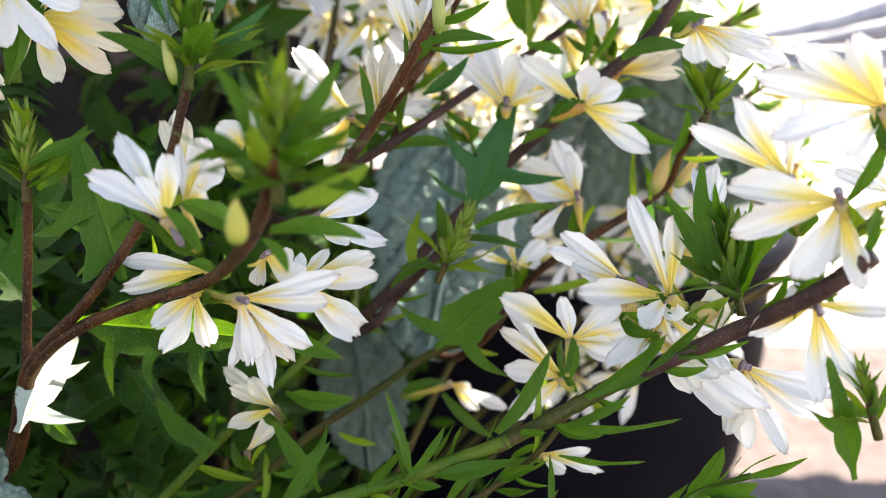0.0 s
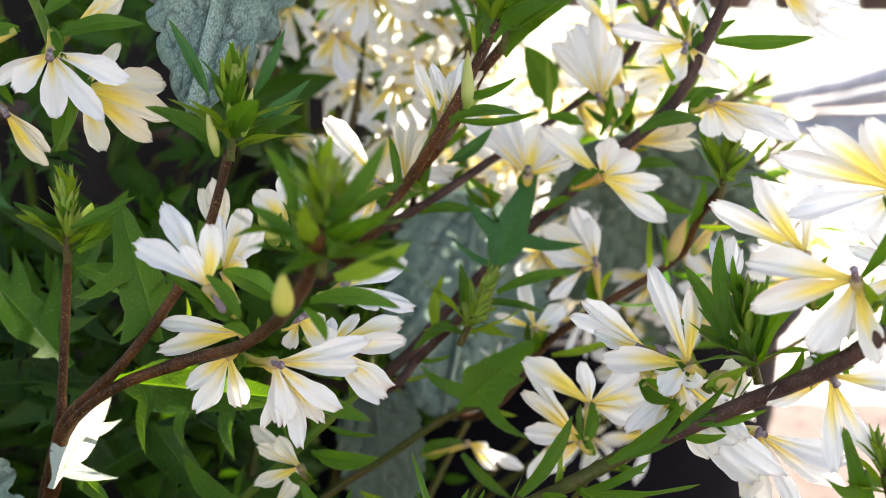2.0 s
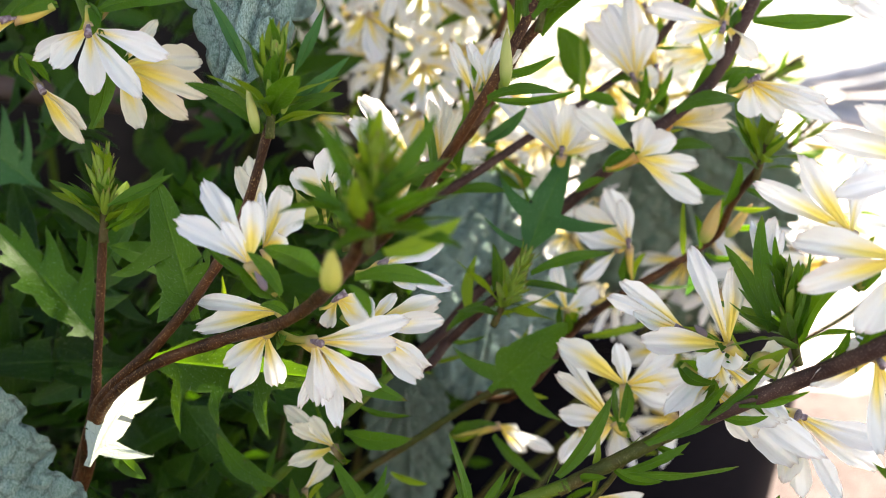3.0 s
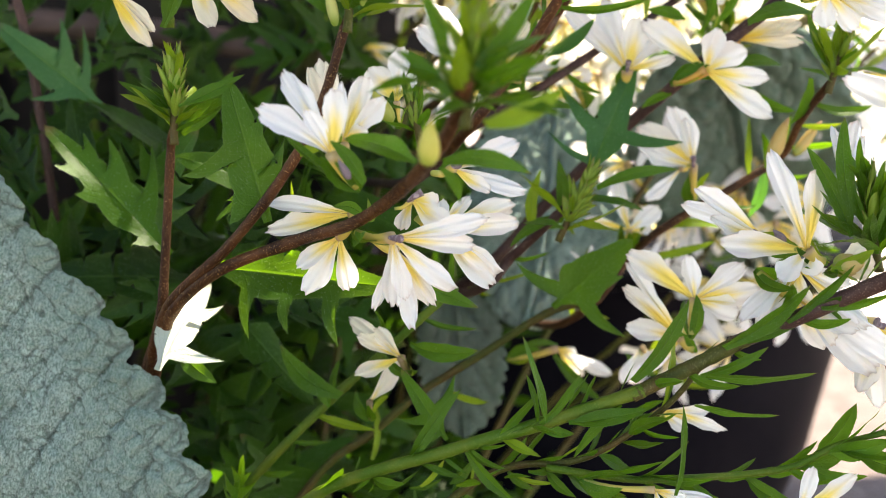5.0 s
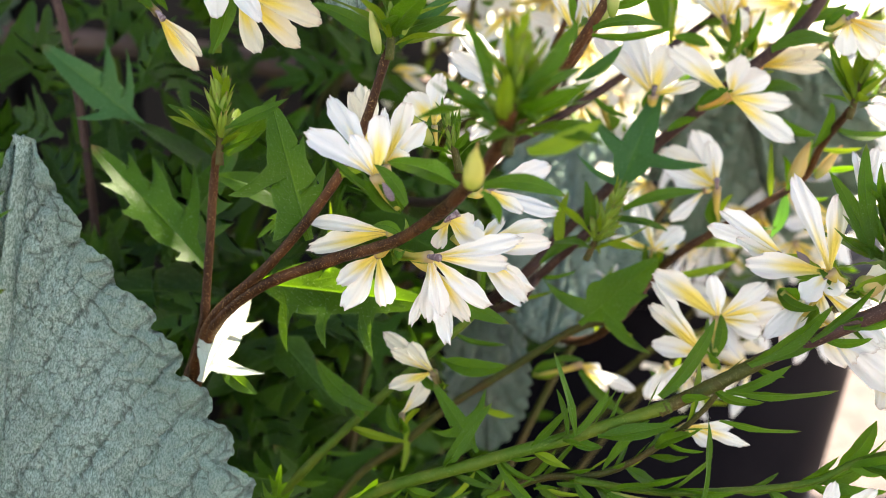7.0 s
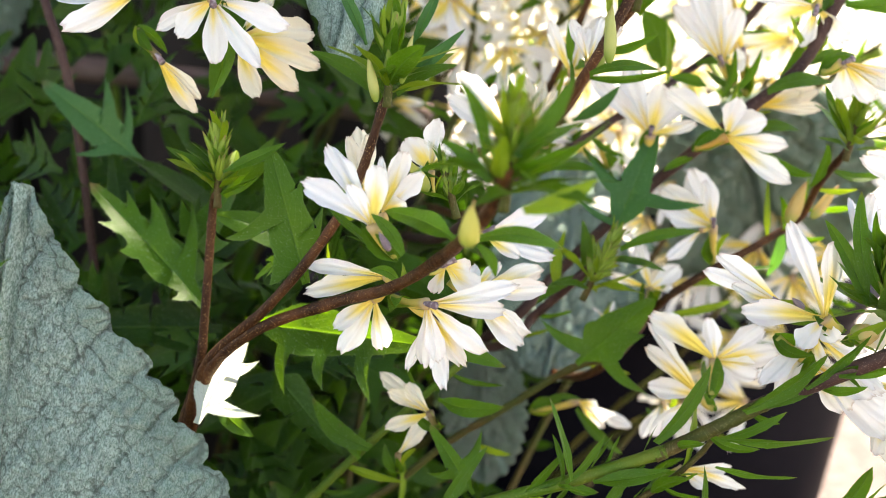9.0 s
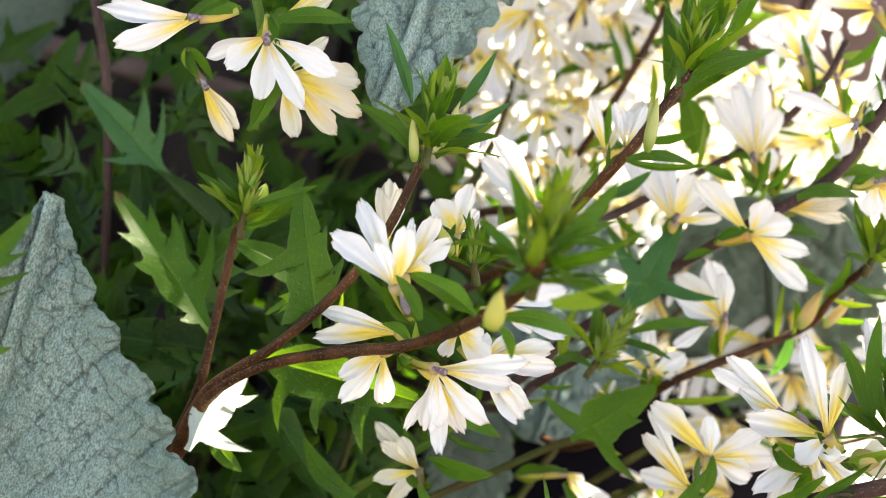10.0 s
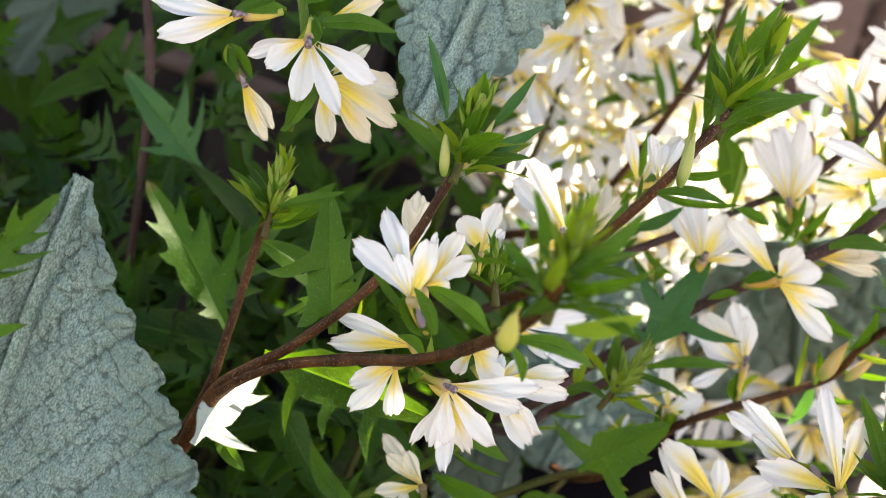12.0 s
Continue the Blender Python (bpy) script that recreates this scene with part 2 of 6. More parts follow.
def frame_of(base, tip, face, roll=0.0):
    """Rotation with y from base to tip and z as near to face as it can be, then rolled about y."""
    y = (Vector(tip) - Vector(base)).normalized()
    f = Vector(face)
    z = f - f.dot(y) * y
    if z.length < 1e-4:
        z = Vector((0, 0, 1)) - y.z * y
    z.normalize()
    x = y.cross(z)
    m = Matrix((x, y, z)).transposed().to_4x4()
    return m @ Matrix.Rotation(radians(roll), 4, "Y")


def spline(points, steps):
    """Catmull-Rom through the points."""
    p = [Vector(q) for q in points]
    p = [2 * p[0] - p[1]] + p + [2 * p[-1] - p[-2]]
    out = []
    for i in range(1, len(p) - 2):
        a, b, c, d = p[i - 1:i + 3]
        for k in range(steps):
            t = k / steps
            out.append(0.5 * (2 * b + (c - a) * t + (2 * a - 5 * b + 4 * c - d) * t * t + (3 * b - a - 3 * c + d) * t ** 3))
    out.append(p[-2])
    return out


def tube(bm, points, radius, sides=9, steps=6, knots=0.0, seed=0):
    """A round, slightly uneven rod along a smooth line; radius(t) for t from 0 to 1. UV: round it, along it."""
    uvl = bm.loops.layers.uv.verify()
    line = spline(points, steps)
    rng = random.Random(seed)
    rings, n = [], len(line)
    side = Vector((1, 0, 0))
    for i, c in enumerate(line):
        d = (line[min(i + 1, n - 1)] - line[max(i - 1, 0)]).normalized()
        side = side - side.dot(d) * d
        if side.length < 1e-5:
            side = d.orthogonal()
        side.normalize()
        up = d.cross(side)
        r = radius(i / (n - 1)) * (1 + knots * rng.uniform(-1, 1))
        rings.append([bm.verts.new(c + r * (math.cos(a) * side + math.sin(a) * up)) for a in (2 * math.pi * k / sides for k in range(sides))])
    for i in range(n - 1):
        for k in range(sides):
            q = (k + 1) % sides
            f = bm.faces.new((rings[i][k], rings[i][q], rings[i + 1][q], rings[i + 1][k]))
            for lp, (a, b) in zip(f.loops, ((k, i), (k + 1, i), (k + 1, i + 1), (k, i + 1))):
                lp[uvl].uv = (a / sides, b / (n - 1))
    for ring, v in ((rings[0], 0.0), (rings[-1], 1.0)):
        f = bm.faces.new(ring if v else ring[::-1])
        for lp in f.loops:
            lp[uvl].uv = (0.5, v)
    return bm


def grid(bm, nu, nv, place, uv=None, mat=None):
    """A sheet: place(u, v) for u, v from 0 to 1."""
    uvl = bm.loops.layers.uv.verify()
    vs = [[bm.verts.new(place(i / nu, j / nv)) for i in range(nu + 1)] for j in range(nv + 1)]
    for j in range(nv):
        for i in range(nu):
            f = bm.faces.new((vs[j][i], vs[j][i + 1], vs[j + 1][i + 1], vs[j + 1][i]))
            for lp, (a, b) in zip(f.loops, ((i, j), (i + 1, j), (i + 1, j + 1), (i, j + 1))):
                lp[uvl].uv = uv(a / nu, b / nv) if uv else (a / nu, b / nv)
    return bm


# petals: one unit long along y, one unit wide at the widest, face towards z
def petal_mesh(seed, bend):
    rng = random.Random(seed)
    ph = rng.uniform(0, 9)
    skew = rng.uniform(-0.10, 0.10)
    cup = rng.uniform(-0.7, 0.8)
    twist = rng.uniform(-0.25, 0.25)
    wing = (rng.uniform(0.80, 1.12), rng.uniform(0.80, 1.12))
    short = (rng.uniform(0.02, 0.11), rng.uniform(0.02, 0.11))
    split = rng.uniform(0.34, 0.5)
    curl = rng.uniform(-0.10, 0.12)

    def place(u, v):
        s = 2 * u - 1
        k = 0 if s < 0 else 1
        # narrow claw, blade that widens towards a blunt end of one middle lobe and two shorter wings
        q = min(1.0, max(0.0, (v - 0.04) / 0.66))
        w = 0.5 * (0.20 + 0.80 * q * q * (3 - 2 * q))
        w *= 1 - 0.24 * max(0.0, (v - 0.74) / 0.26) ** 3
        w *= 1 + (wing[k] - 1) * v
        rag = noise.noise(Vector((s * 2.6 + ph, ph, 0))) + 0.35 * noise.noise(Vector((s * 7 + ph, ph, 7)))
        a = abs(s)
        lobe = min(1.0, max(0.0, (a - split) / 0.25))
        end = 1.0 - short[k] * lobe * (0.55 + 0.45 * a) - 0.050 * math.exp(-((a - split) / 0.08) ** 2) - 0.06 * a ** 6 + 0.045 * rag
        y = v * (1 + (end - 1) * v ** 4)
        ruffle = noise.noise(Vector((ph, v * 5, 3 + (1 if s > 0 else -1) * 2)))
        x = s * w * (1 + 0.16 * ruffle * a) + skew * math.sin(v * 3)
        # a channel down the middle between two soft ridges
        z = -0.18 * (1 - v) * (1 - s * s) * w * 2 + 0.032 * math.cos(s * 7.0) * (0.25 + 0.6 * v) * min(1.0, 4 * v)
        z += cup * w * s * s * v * 0.6 + twist * s * w * v
        z += bend * (v ** 2) * 0.30 - 0.05 * v + curl * max(0.0, v - 0.75) * 2
        z += 0.09 * ruffle * s * s * v + 0.045 * rag * v ** 3
        return (x, y, z)

    bm = grid(bmesh.new(), 16, 14, place)
    me = bpy.data.meshes.new("petal")
    bm.to_mesh(me)
    bm.free()
    me.shade_smooth()
    me.materials.append(PETAL)
    return me


PETALS = [petal_mesh(i, b) for i, b in enumerate((-0.9, -0.5, -0.2, 0.15, 0.5, -0.7, 0.0, -1.2, -1.5, 0.3, -0.4, -1.0, 0.6, -0.3, -0.8, 0.1))]
PETALS_OLD = []
for me in PETALS:
    old = me.copy()
    old.materials.clear()
    old.materials.append(PETAL_OLD)
    PETALS_OLD.append(old)

count = [0]


def flower(parent, hub, root, face, tips, width=0.0, old=False, orange=False, style=True, sepals=True):
    """A fan flower: a tube from root to hub and petals from hub to each tip."""
    hub, root, face = Vector(hub), Vector(root), Vector(face)
    count[0] += 1
    rng = random.Random(count[0])
    longest = max((Vector(t[:3]) - hub).length for t in tips)
    bm = bmesh.new()
    mid = (hub + root) / 2 + Vector((0, 0, -0.0006))
    r = 0.055 * longest
    tube(bm, [root, mid, hub], lambda t: r * (0.75 + 0.55 * t * t), 8, 4)
    tb = to_object("flower", bm, TUBE_ORANGE if orange else TUBE_OLD if old else TUBE, parent, "cream fan-shaped flower, ageing" if old else "white fan-shaped flower with yellow throat")
    w = width or 0.245 * longest
    for tip in tips:
        wide = tip[3] if len(tip) > 3 else w * rng.uniform(0.88, 1.1)
        tip = Vector(tip[:3])
        ln = (tip - hub).length
        m = Matrix.Translation(hub - 0.0004 * face) @ frame_of(hub, tip, face, rng.uniform(-13, 13))
        k = rng.randrange(len(PETALS))
        share("petal", (PETALS_OLD if old else PETALS)[k], tb, m @ Matrix.Diagonal((wide, ln, ln, 1)))
    if sepals:
        # green sepals clasping the tube
        d = (hub - root).normalized()
        reach = min(0.75 * (hub - root).length, 0.006) + 0.0025
        side = d.cross(Vector((0, -1, 0.2))).normalized()
        for a in (0.2, 2.3, 4.4):
            out = math.cos(a) * side + math.sin(a) * d.cross(side)
            leaf(tb, "narrow", root - 0.0008 * d, root + reach * (d + 0.38 * out), 0, 2.2, "young" if a < 1 else "green", None, out)
    if style:
        bm = bmesh.new()
        d = (hub - root).normalized()
        tube(bm, [hub - 0.001 * d, hub + 0.0016 * face, hub + 0.0022 * face + 0.0012 * d, hub + 0.0024 * face + 0.0022 * d], lambda t: 0.00035 + 0.00045 * t, 8, 3)
        to_object("style", bm, STYLE, tb, "purplish hairy style")
    return tb


# leaves: one unit long along y, half width w, face towards z
def leaf_outline(lobes, width, rng, fine=5):
    """One side's edge as (x, y, y on the midrib) from base to tip."""
    pts = [(0.030, 0.0, 0.0), (0.036, 0.08, 0.07)]
    if not lobes:
        n = 2 * fine
        for k in range(1, n):
            v = 0.08 + 0.92 * k / n
            x = width * math.sin(math.pi * v ** 0.85) ** 0.9 + 0.006
            pts.append((max(0.01, x * rng.uniform(0.95, 1.05)), v, v - 0.02))
        return pts
    def body(y):
        # slim stalk, fullest below the middle, drawn out to a point
        q = min(1.0, max(0.0, (y - 0.03) / 0.32))
        return 0.022 + width * q * q * (3 - 2 * q) * max(0.0, 1 - max(0.0, y - 0.3) / 0.7) ** 0.75

    def run(y0, y1):
        n = max(1, int((y1 - y0) / 0.05))
        for k in range(1, n):
            y = y0 + (y1 - y0) * k / n
            pts.append((body(y) * rng.uniform(0.96, 1.05), y, y - 0.01))

    last = 0.08
    for at, out, fwd, *own in lobes:
        out *= rng.uniform(0.9, 1.12)
        fwd *= rng.uniform(0.9, 1.1)
        hw = own[0] if own else 0.065 if out > 0.2 else 0.05
        y_in, y_out = max(last + 0.01, at - hw), at + hw
        run(last, y_in)
        b0, b1, tip = body(y_in), body(y_out), (out, at + fwd)
        # pointed lobes: bowed on the outer side, hollowed on the inner
        for k in range(fine + 1):
            q = k / fine
            b = 0.10 * out * math.sin(math.pi * q)
            pts.append((b0 + (tip[0] - b0) * q, y_in + (tip[1] - y_in) * q - b, y_in + (at - y_in) * q))
        for k in range(1, fine + 1):
            q = k / fine
            b = 0.05 * out * math.sin(math.pi * q)
            pts.append((tip[0] + (b1 - tip[0]) * q, tip[1] + (y_out - tip[1]) * q - b, at + (y_out - at) * q))
        last = y_out
    run(last, 1.0)
    return pts


def leaf_bm(bm, lobes, width, seed, fold=0.25, droop=0.25, wave=0.035, xf=None, bow=0.0, hairs=True):
    rng = random.Random(seed)
    uvl = bm.loops.layers.uv.verify()
    ph = rng.uniform(0, 6)

    def bendy(x, y):
        z = fold * abs(x) * (1 - 0.4 * y) - droop * y * y - 0.5 * x * x + wave * math.sin(9 * y + ph + (2 if x > 0 else 0)) * min(1.0, abs(x) * 6)
        p = Vector((x + bow * (4 * y * (1 - y) + 0.5 * y * y * y), y, z))
        return xf @ p if xf else p

    for side in (-1, 1):
        own = lobes[0 if side < 0 else 1] if isinstance(lobes, dict) else lobes
        pts = leaf_outline(own, width, rng)
        pts.append((0.0, 1.0, 1.0))
        if hairs:
            # short pale hairs standing off the rim
            for (x0, y0, m0), (x1, y1, m1) in zip(pts[1:], pts[2:]):
                gap = math.hypot(x1 - x0, y1 - y0)
                for _ in range(int(gap / 0.018 + rng.random())):
                    q = rng.random()
                    x, y = x0 + (x1 - x0) * q, y0 + (y1 - y0) * q
                    dx, dy = (x1 - x0) / (gap + 1e-6), (y1 - y0) / (gap + 1e-6)
                    ln = rng.uniform(0.007, 0.016)
                    tip = (side * (x + dy * ln + 0.3 * dx * ln), y - dx * ln + 0.3 * dy * ln)
                    f = bm.faces.new([bm.verts.new(bendy(a, b)) for a, b in ((side * (x - 0.0015 * dx), y - 0.0015 * dy), (side * (x + 0.0015 * dx), y + 0.0015 * dy), tip)])
                    for lp in f.loops:
                        lp[uvl].uv = (0.5 + 0.5 * side, y)
        rows = []
        for x, y, ym in pts:
            row = []
            for k in range(4):
                s = k / 3
                row.append((side * x * s, ym + (y - ym) * s ** 1.3, 0.5 + side * 0.5 * s, y))
            rows.append([(bm.verts.new(bendy(a, b)), (c, d)) for a, b, c, d in row])
        for i in range(len(rows) - 1):
            for k in range(3):
                q = [rows[i][k], rows[i][k + 1], rows[i + 1][k + 1], rows[i + 1][k]]
                if side < 0:
                    q.reverse()
                f = bm.faces.new([p[0] for p in q])
                for lp, p in zip(f.loops, q):
                    lp[uvl].uv = p[1]
    return bm


STAR = ((0.12, 0.27, -0.08), (0.46, 0.38, 0.12))
THREE = ((0.17, 0.27, 0.36), (0.38, 0.24, 0.30))
TOOTHED = ((0.28, 0.27, 0.20), (0.48, 0.25, 0.18), (0.66, 0.17, 0.14))
DEEP = ((0.22, 0.34, 0.30), (0.42, 0.36, 0.28), (0.62, 0.22, 0.16))
# single leaves with lobes of their own on each side of the midrib
SPUR = {0: ((0.12, 0.144, 0.03), (0.50, 0.184, 0.05), (0.66, 0.16, 0.08)), 1: ((0.26, 0.378, 0.27), (0.50, 0.25, 0.22), (0.70, 0.153, 0.14))}
WING = {0: ((0.26, 0.31, 0.17, 0.06),), 1: ((0.20, 0.36, 0.24, 0.05), (0.40, 0.33, 0.22, 0.05))}
CROSS = {0: ((0.08, 0.40, 0.12), (0.38, 0.40, 0.18)), 1: ((0.40, 0.54, 0.18),)}
SPLAY = {0: ((0.14, 0.52, -0.12),), 1: ((0.26, 0.60, 0.08), (0.55, 0.22, 0.15))}
COMB = {0: ((0.35, 0.16, 0.10), (0.6, 0.14, 0.10)), 1: ((0.24, 0.33, 0.05, 0.04), (0.46, 0.33, 0.04, 0.035), (0.68, 0.31, 0.06, 0.04))}
FLASH = {0: ((0.25, 0.15, 0.05),), 1: ((0.18, 0.46, 0.02), (0.62, 0.22, 0.14))}
HOOK = {0: ((0.50, 0.34, 0.20),), 1: ((0.56, 0.12, 0.10),)}
IVY = {0: ((0.20, 0.24, -0.14), (0.52, 0.46, -0.06)), 1: ((0.30, 0.30, 0.22), (0.62, 0.16, 0.10))}
SMALLTEETH = ((0.45, 0.13, 0.07), (0.62, 0.12, 0.07), (0.77, 0.09, 0.05))


def leaf_mesh(lobes, width, seed, fold, droop, material, bow=0.0):
    bm = leaf_bm(bmesh.new(), lobes, width, seed, fold, droop, bow=bow)
    me = bpy.data.meshes.new("leaf")
    bm.to_mesh(me)
    bm.free()
    me.shade_smooth()
    me.materials.append(material)
    return me


LEAF_KINDS = {}
for kind_name, lobes, wd in (("three", THREE, 0.105), ("toothed", TOOTHED, 0.13), ("deep", DEEP, 0.12), ("narrow", (), 0.062), ("blade", (), 0.11), ("spur", SPUR, 0.105), ("wing", WING, 0.13), ("cross", CROSS, 0.135), ("splay", SPLAY, 0.22), ("comb", COMB, 0.13), ("flash", FLASH, 0.15), ("ivy", IVY, 0.17), ("hook", HOOK, 0.11)):
    for mat_name, mat in (("green", LEAF), ("blue", LEAF_BLUE), ("young", LEAF_YOUNG), ("sun_pale", LEAF_SUN_PALE)):
        LEAF_KINDS[kind_name, mat_name] = [leaf_mesh(lobes, wd, 11 * i + len(kind_name), f, d, mat, 0.0 if lobes else b) for i, (f, d, b) in enumerate(((0.35, 0.10, 0.05), (0.25, 0.34, -0.07), (0.55, -0.22, 0.09)))]


def leaf(parent, kind, base, tip, roll=0.0, wide=1.0, mat="green", variant=None, face=(0, -1, 0.35)):
    count[0] += 1
    rng = random.Random(count[0] * 7)
    ln = (Vector(tip) - Vector(base)).length
    k = rng.randrange(3) if variant is None else variant
    m = Matrix.Translation(base) @ frame_of(base, tip, face, roll) @ Matrix.Diagonal((ln * wide, ln, ln, 1))
    return share("leaf", LEAF_KINDS[kind, mat][k], parent, m)


def bud_mesh(material, fat, seed, drop=False):
    rng = random.Random(seed)
    bm = bmesh.new()
    if drop:
        # teardrop: fullest low down, drawn out into a small beak
        prof = lambda t: 0.030 + fat * (1.25 * math.sin(math.pi * min(1.0, t / 0.86) ** 0.62) ** 0.85 + 0.10 * (1 - t))
    else:
        prof = lambda t: 0.022 + fat * 2.2 * (t + 0.02) ** 0.6 * max(0.0, 1 - t) ** 1.2
    tube(bm, [(0, 0, 0), (0.01, 0.35, 0.02), (0.02 * rng.uniform(-1, 1), 0.7, 0.02), (0.04 * rng.uniform(-1, 1), 1, 0)], prof, 10, 5)
    me = bpy.data.meshes.new("bud")
    bm.to_mesh(me)
    bm.free()
    me.shade_smooth()
    me.materials.append(material)
    return me


BUDS = {"yellow": bud_mesh(BUD_YELLOW, 0.20, 1, True), "green": bud_mesh(BUD_GREEN, 0.19, 2), "peach": bud_mesh(BUD_PEACH, 0.20, 3), "round": bud_mesh(BUD_PEACH, 0.27, 4, True), "slim": bud_mesh(BUD_SLIM, 0.18, 5), "style": bud_mesh(STYLE, 0.26, 6)}


def bud(parent, kind, base, tip, fat=1.0):
    ln = (Vector(tip) - Vector(base)).length
    m = Matrix.Translation(base) @ frame_of(base, tip, (0, -1, 0.3), 0) @ Matrix.Diagonal((ln * fat, ln, ln * fat, 1))
    return share("style" if kind == "style" else "bud", BUDS[kind], parent, m, {"style": "purplish hairy style", "yellow": "yellow-green bud with a reddish tip", "peach": "slender peach-coloured bud", "round": "rounded peach bud"}.get(kind, ""))


def stem(parent, points, r0, r1, material=STEM_BROWN):
    count[0] += 1
    bm = tube(bmesh.new(), points, lambda t: (r0 + (r1 - r0) * t) * (1 + 0.10 * max(0.0, math.sin(t * 31 + count[0])) ** 6), 10, 12, 0.05, count[0])
    if material is STEM_BROWN:
        # short stiff hairs
        rng = random.Random(count[0] * 3)
        line = spline(points[2:], 12)
        for a, b in zip(line, line[1:]):
            for _ in range(int((b - a).length / 0.00022)):
                d = Vector((rng.uniform(-1, 1), rng.uniform(-1, 0.3), rng.uniform(-1, 1)))
                d = (d - d.dot((b - a).normalized()) * (b - a).normalized()).normalized()
                p = a.lerp(b, rng.random()) + 0.8 * r1 * d
                w = 0.00003 * (b - a).normalized()
                bm.faces.new([bm.verts.new(q) for q in (p - w, p + w, p + d * rng.uniform(0.00035, 0.00085))])
    return to_object("stem", bm, material, parent)


def shoot(parent, base, tip, n_leaf=12, n_bud=8, spread=1.0, seed=1, mat="young", size=1.0, slim=1.0, scale=(0.22, 0.42), fat=(0.42, 0.75)):
    """A crowded tip: bracts and green buds up the last stretch of a stem."""
    rng = random.Random(seed)
    base, tip = Vector(base), Vector(tip)
    ln = (tip - base).length
    axis = (tip - base).normalized()
    rot = frame_of(base, tip, (0, -1, 0)).to_3x3()
    stem(parent, [base - axis * 0.002, base + axis * ln * 0.35, base + axis * ln * 0.62], 0.0009, 0.0005, STEM_OLIVE)
    for i in range(n_leaf):
        s = (i + rng.random()) / n_leaf
        a = i * 2.4 + rng.uniform(-0.3, 0.3)
        low = s < 0.30
        # a ring of broader blades at the foot, pointed bracts crowding upright above them
        lean = radians((rng.uniform(34, 68) if low else (34 - 24 * s) * rng.uniform(0.4, 1.3)) * spread)
        b = base + axis * ln * (0.02 + 0.56 * s)
        d = rot @ Vector((math.sin(lean) * math.cos(a), math.cos(lean), math.sin(lean) * math.sin(a)))
        le = ln * (rng.uniform(0.40, 0.72) if low else (0.46 - 0.14 * s) * rng.uniform(0.6, 1.2)) * size
        inward = axis - axis.dot(d) * d
        leaf(parent, "blade" if low or rng.random() < 0.4 else "narrow", b, b + d * le, rng.uniform(-30, 30), slim * (rng.uniform(0.75, 1.15) if low else rng.uniform(0.8, 1.25)), "green" if rng.random() < (0.6 if low else 0.35) else mat, rng.choice((0, 1, 1, 2)), inward)
    for i in range(int(n_bud * 1.3)):
        s = rng.random()
        a = rng.uniform(0, 6.28)
        lean = radians((40 - 28 * s) * spread * rng.uniform(0.3, 1.1))
        b = base + axis * ln * (0.12 + 0.46 * s)
        d = rot @ Vector((math.sin(lean) * math.cos(a), math.cos(lean), math.sin(lean) * math.sin(a)))
        bud(parent, "green", b, b + d * ln * rng.uniform(*scale), rng.uniform(*fat))


def clothe(parent, points, n, seed, size=(0.006, 0.011), lean=(22, 60)):
    """Pointed leaves up a stem, each clasping it and curving away upward."""
    rng = random.Random(seed)
    line = spline(points, 12)
    for i in range(n):
        k = min(len(line) - 2, int((i + rng.random()) / n * (len(line) - 1)))
        p, d = line[k], (line[k + 1] - line[k]).normalized()
        up = (Vector((0, 0, 1)) - d.z * d).normalized()
        a = radians(rng.choice((0, 0, 40, -40, 90, -90, 180, 160)) + rng.uniform(-25, 25))
        out = math.cos(a) * up + math.sin(a) * d.cross(up)
        q = radians(rng.uniform(*lean))
        tip = p + rng.uniform(*size) * (math.cos(q) * d + math.sin(q) * out)
        leaf(parent, "blade" if rng.random() < 0.3 else "narrow", p + 0.0004 * out, tip, rng.uniform(-25, 25), rng.uniform(1.0, 1.6), "young" if rng.random() < 0.12 else "green", rng.choice((0, 2, 2)), d - d.dot(out) * out + 0.6 * Vector((0, -1, 0)))


def smooth_table(table, x):
    """Smooth curve through (x, value) pairs."""
    for (x0, y0), (x1, y1) in zip(table, table[1:]):
        if x <= x1:
            q = (x - x0) / (x1 - x0)
            return y0 + (y1 - y0) * (q if x0 == 0 else q * q * (3 - 2 * q) * 0.35 + q * 0.65)
    return table[-1][1]


# half width along a broad leaf, from tip to base
WEDGE = ((0.0, 0.008), (0.012, 0.019), (0.03, 0.031), (0.06, 0.048), (0.136, 0.100), (0.19, 0.146), (0.31, 0.266), (0.45, 0.380), (0.53, 0.428), (0.60, 0.446), (0.72, 0.440), (0.85, 0.36), (0.95, 0.19), (1.0, 0.02))


